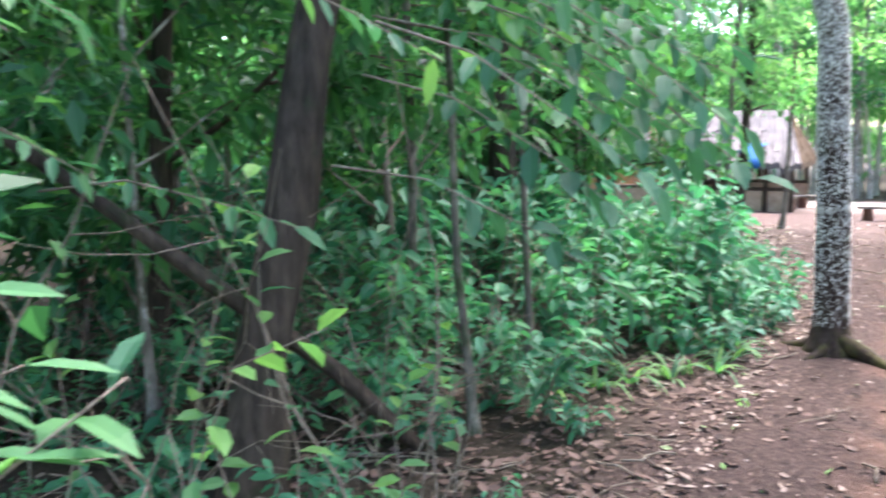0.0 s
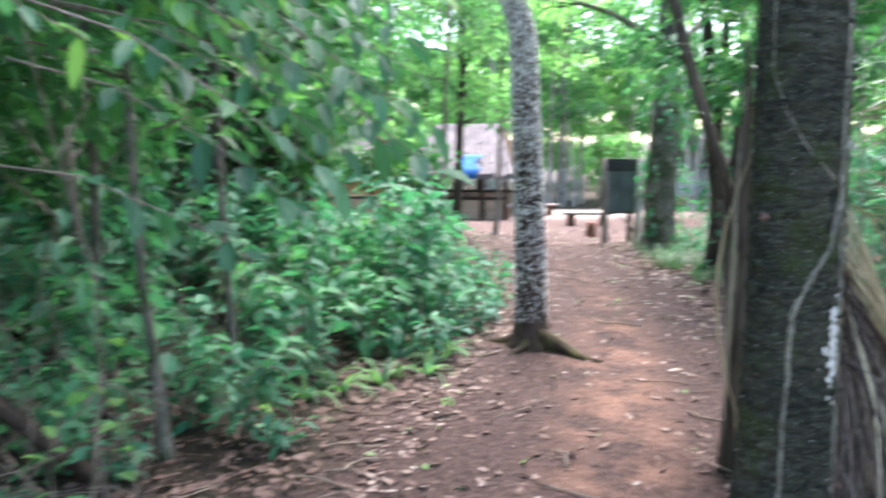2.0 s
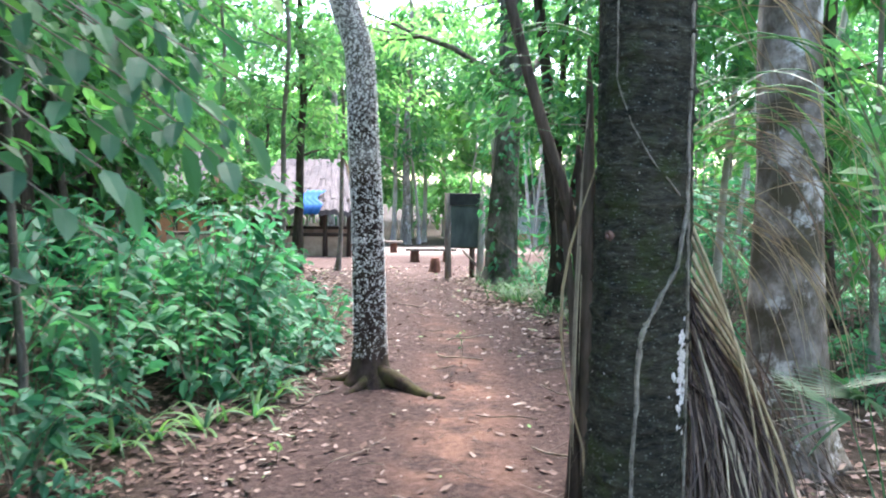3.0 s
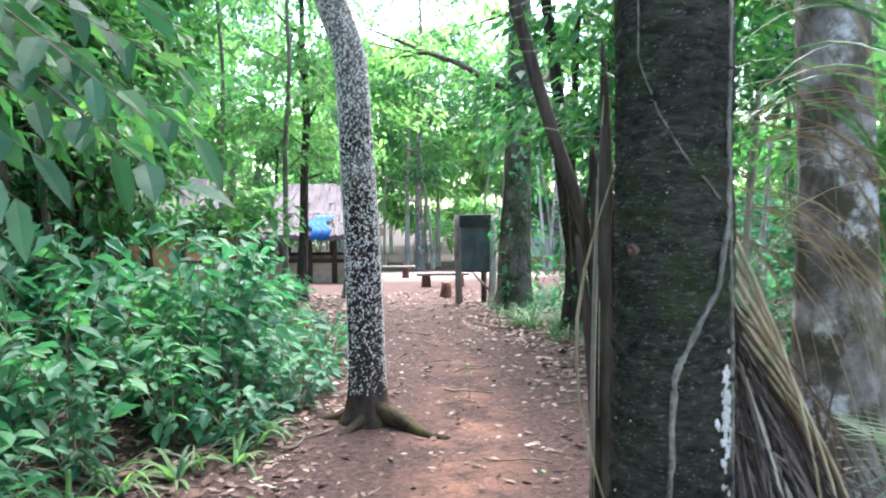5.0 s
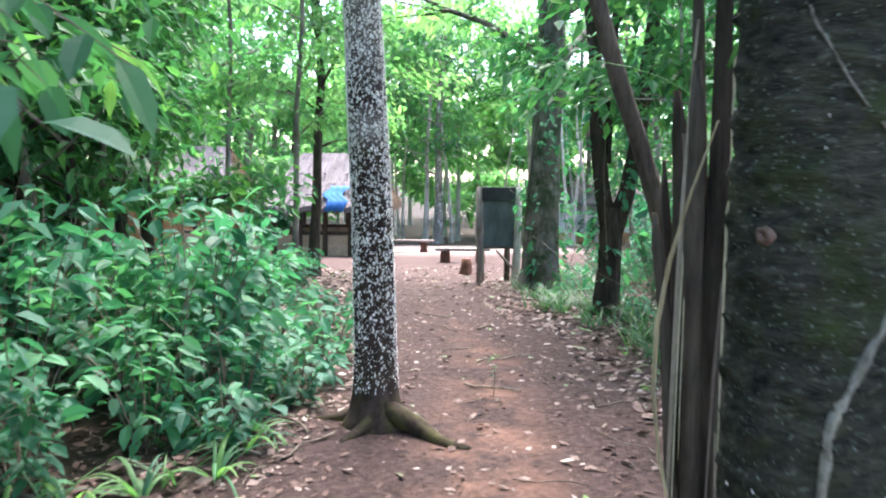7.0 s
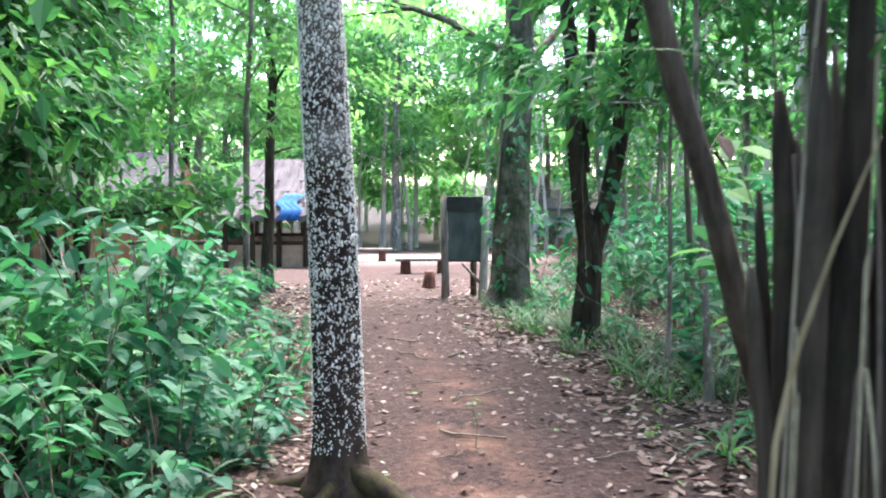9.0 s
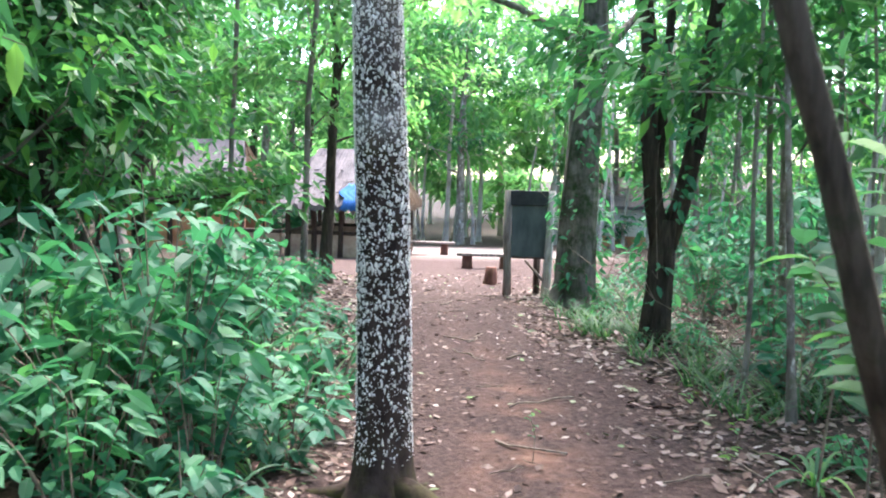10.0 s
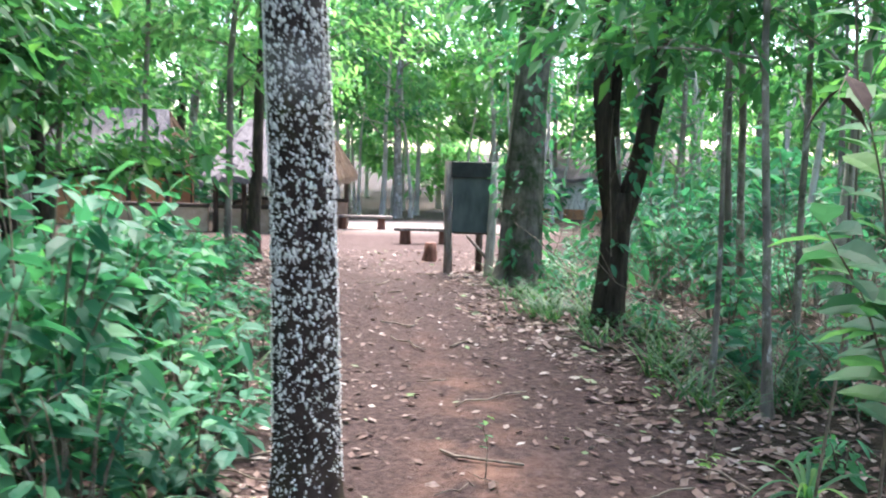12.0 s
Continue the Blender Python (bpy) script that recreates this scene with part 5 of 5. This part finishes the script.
def strap_plant(x, y, seed):
    """A low tuft of arching strap leaves, some of them yellowed."""
    r = np.random.default_rng(seed)
    t = thing("strap_leaf_plant", placed(x, y), "low tuft of arching strap leaves, partly yellowed", "plant", "strap-leaved plants")
    V, F, T = [], [], []
    for k in range(15):
        a = r.uniform(0, 6.28)
        ribbon(V, F, T, hang_curve((0.02 * math.cos(a), 0.02 * math.sin(a), -0.01), (math.cos(a), math.sin(a), r.uniform(0.8, 2.4)), 0.24, r.uniform(0.25, 0.5), 9), r.uniform(0.016, 0.03), Vector((-math.sin(a), math.cos(a), 0)), float(r.uniform(0.3, 1.0)))
    part("leaves", mesh_of("leaves", V, F, LEAF_BIG, False, {"tint": T}), t, kind="stuff")


for i, (px, py) in enumerate(((2.05, 7.15), (2.35, 7.25), (1.8, 7.0), (2.9, 7.75), (3.2, 8.5), (3.35, 8.9), (2.7, 7.4), (5.9, 7.6), (3.0, 8.1), (1.5, 6.9))):
    strap_plant(px, py, 300 + i)


# ---- the clearing: board, stump, benches, huts, wall ----
def board():
    m = placed(7.5, 14.87, -25.2)
    t = thing("notice_board", m, "dark slate-green board between two rough wooden posts", "notice board")
    part("post", Shape().tube([(0.06, 0, -0.08), (0.06, 0.0, 0.3), (0.05, 0, 0.8), (0.055, 0, 1.42)], [0.062, 0.056, 0.055, 0.05], 10, 0.3).mesh("post", WOOD), t)
    # right post: the sunlit brightness is put into the pale wood colour
    part("post", Shape().tube([(0.58, 0, -0.08), (0.6, 0, 0.4), (0.615, 0, 0.9), (0.63, 0, 1.42)], [0.06, 0.055, 0.055, 0.05], 10, 0.3).mesh("post", PALE_SUNLIT_WOOD), t, "pale post with sunlight put into its colour")
    part("panel", Shape().box((0.34, 0.0, 0.92), (0.47, 0.03, 0.82)).mesh("panel", SLATE, False), t, "slate-green writing panel")
    # dark header: its colour also carries the shadowy top of the board
    part("header", Shape().box((0.335, -0.02, 1.32), (0.5, 0.06, 0.20)).mesh("header", SHADED_BLACK_WOOD, False), t, "dark top panel with shade put into its colour")
    part("ledge", Shape().box((0.34, -0.03, 0.52), (0.44, 0.05, 0.025)).mesh("ledge", DARK_WOOD, False), t)
    part("brace", Shape().tube([(0.3, 0.05, 0.48), (0.45, 0.0, 0.32), (0.6, -0.03, 0.16)], [0.02, 0.02, 0.02], 7, 0.2).mesh("brace", WOOD), t, "diagonal brace")
    part("post", Shape().tube([(0.47, 0.3, -0.08), (0.47, 0.3, 0.3), (0.47, 0.3, 0.62)], [0.05, 0.05, 0.045], 8, 0.3).mesh("post", DARK_WOOD), t)


def stump(x, y, h, r0):
    sh = Shape().tube([(0, 0, -0.05), (0, 0, 0.05), (0.01, 0, h * 0.6), (0.01, 0, h), (0.01, 0, h + 0.005)], [r0 * 1.25, r0 * 1.1, r0 * 0.95, r0 * 0.85, r0 * 0.6], 12, 0.25)
    ob = new("tree_stump", sh.mesh("tree_stump", RED_WOOD))
    ob.matrix_basis = placed(x, y)
    tagged(ob, "short reddish tree stump standing on the path", "tree stump")


def bench(x, y, rz, length, h):
    t = thing("bench", placed(x, y, rz), "simple plank bench on two stump legs", "bench", "benches in the clearing")
    part("seat", Shape().box((0, 0, h - 0.03), (length, 0.3, 0.06), None, 0.02).mesh("seat", WOOD, False), t)
    for s in (-0.32, 0.32):
        part("leg", Shape().tube([(s * length, 0, -0.05), (s * length, 0, 0.06), (s * length, 0, h - 0.06)], [0.13, 0.11, 0.1], 10, 0.2).mesh("leg", RED_WOOD), t)


def thatch_roof(length, depth, eave, ridge, over, mat_tail=THATCH, r=None, courses=5):
    """Hipped thatch roof in ragged courses."""
    V, F = [], []
    for c in range(courses):
        k0, k1 = c / courses, min((c + 1.25) / courses, 1.0)
        ring = []
        for k, lift in ((k0, 0.05), (k1, 0.0)):
            x0, x1 = -0.2 + k * depth * 0.17, length + 0.2 - k * depth * 0.17
            y0, y1 = -over + k * (depth / 2 + over) * 0.985, depth + over - k * (depth / 2 + over) * 0.985
            z = eave + (ridge - eave) * k + lift * (1 - c / courses)
            pts = []
            n = 42
            for a, b in (((x0, y0), (x1, y0)), ((x1, y0), (x1, y1)), ((x1, y1), (x0, y1)), ((x0, y1), (x0, y0))):
                for i in range(n):
                    q = i / n
                    pts.append((a[0] + (b[0] - a[0]) * q, a[1] + (b[1] - a[1]) * q, z - (abs(r.normal(0, 0.07)) if lift else 0)))
            ring.append(pts)
        b0 = len(V)
        V += ring[0] + ring[1]
        m = len(ring[0])
        F += [(b0 + i, b0 + (i + 1) % m, b0 + m + (i + 1) % m, b0 + m + i) for i in range(m)]
        # underside lip gives the thatch its thickness
        b1 = len(V)
        V += [(x, y, z - 0.14) for x, y, z in ring[0]]
        F += [(b1 + i, b1 + (i + 1) % m, b0 + (i + 1) % m, b0 + i) for i in range(m)]
    me = mesh_of("roof", V, F, mat_tail, False)
    me.materials.append(SHADED_BROWN_THATCH)  # right end: brown thatch, darkened in its colour for the shade there
    me.polygons.foreach_set("material_index", [int(42 <= i % 168 < 84) for i in range(len(F))])
    return me


def hut(x, y, rz, length, depth, wall_h, eave, ridge, wallmat, label, tarp=True, seed=1):
    r = np.random.default_rng(seed)
    t = thing("hut", placed(x, y, rz), label, "hut")
    for c, s in (((length / 2, 0.06, wall_h / 2 - 0.1), (length, 0.12, wall_h + 0.2)), ((0.06, depth / 2, wall_h / 2 - 0.1), (0.12, depth - 0.24, wall_h + 0.2)),
                 ((length / 2, depth - 0.06, wall_h / 2 - 0.1), (length, 0.12, wall_h + 0.2))):
        part("wall", Shape().box(c, s, None, 0.02).mesh("wall", wallmat, False), t)
        part("rail", Shape().box((c[0], c[1], wall_h + 0.045), (s[0] + 0.03, s[1] + 0.04, 0.09)).mesh("rail", DARK_WOOD, False), t)
    n = 5
    for i in range(n):
        for yy in (0.06, depth - 0.06):
            xx = 0.06 + (length - 0.12) * i / (n - 1)
            part("post", Shape().tube([(xx, yy - 0.1 * (yy < 1), -0.1), (xx + 0.01, yy - 0.1 * (yy < 1), eave * 0.5), (xx, yy - 0.1 * (yy < 1), eave + 0.25)], [0.07, 0.062, 0.06], 9, 0.25).mesh("post", DARK_WOOD), t)
    part("roof", thatch_roof(length, depth, eave, ridge, 0.45, THATCH, r), t, "weathered grey-brown thatch")
    if tarp:
        V, F = [], []
        nx, ny = 12, 8
        for j in range(ny + 1):
            for i in range(nx + 1):
                q = -0.03 + j / ny * 0.33
                px = length * 0.52 + 0.5 * i / nx + 0.1 * math.sin(j)
                py = -0.47 + q * (depth / 2 + 0.45)
                pz = eave + (ridge - eave) * q + 0.09 + 0.02 * math.sin(i * 1.7 + j)
                V.append((px, py, pz - (0.16 if j == 0 else 0)))
        F = [(j * (nx + 1) + i, j * (nx + 1) + i + 1, (j + 1) * (nx + 1) + i + 1, (j + 1) * (nx + 1) + i) for j in range(ny) for i in range(nx)]
        tp = part("tarpaulin", mesh_of("tarpaulin", V, F, TARP), t, "bright blue plastic sheet over the thatch")
        so = tp.modifiers.new("thick", "SOLIDIFY")
        so.thickness = 0.01
    return t


def clearing():
    board()
    stump(8.15, 16.7, 0.28, 0.1)
    bench(9.75, 20.5, -22, 1.2, 0.32)
    bench(10.6, 26.5, -25, 1.6, 0.36)
    bench(9.3, 25.4, 60, 1.2, 0.36)
    # hut by the clearing: its front right corner is at (9.2, 23.9)
    ux, uy = math.cos(radians(-25.2)), math.sin(radians(-25.2))
    L = 2.7
    hut(8.95 - L * ux, 24.0 - L * uy, -25.2, L, 3.6, 0.55, 1.28, 2.66, ADOBE, "open thatched hut with low mud walls and blue sheet", True, 3)
    hut(2.2, 29.5, -20, 4.0, 3.2, 1.2, 1.6, 3.0, ORANGE, "small orange-plastered hut with pale thatch roof", False, 4)
    # low mud wall that runs on from the hut
    t = thing("low_wall", placed(8.95 - (L + 2.3) * ux, 24.0 - (L + 2.3) * uy, -25.2), "low mud-plastered wall with a dark wooden rail", "wall")
    part("wall", Shape().box((1.1, 0.06, 0.18), (2.15, 0.12, 0.75), None, 0.02).mesh("wall", ADOBE, False), t)
    part("rail", Shape().box((1.1, 0.06, 0.6), (2.18, 0.16, 0.09)).mesh("rail", DARK_WOOD, False), t)
    # far white-walled house among the trees
    t = thing("house", placed(21.5, 38.0, -25.2), "long low white-plastered house behind the trees", "house")
    L, D, H = 13.0, 5.0, 1.75
    for c, z in (((L / 2, 0.1), (L, 0.2)), ((L / 2, D - 0.1), (L, 0.2)), ((0.1, D / 2), (0.2, D - 0.4)), ((L - 0.1, D / 2), (0.2, D - 0.4))):
        part("wall", Shape().box((*c, H / 2 - 0.15), (*z, H + 0.3)).mesh("wall", WHITE, False), t)
    part("plinth", Shape().box((L / 2, -0.02, 0.1), (L + 0.1, 0.1, 0.7)).mesh("plinth", ORANGE, False), t, "orange-painted lower wall")
    part("roof", thatch_roof(L, D, 1.8, 3.2, 0.4, THATCH, np.random.default_rng(8), 4), t)


clearing()
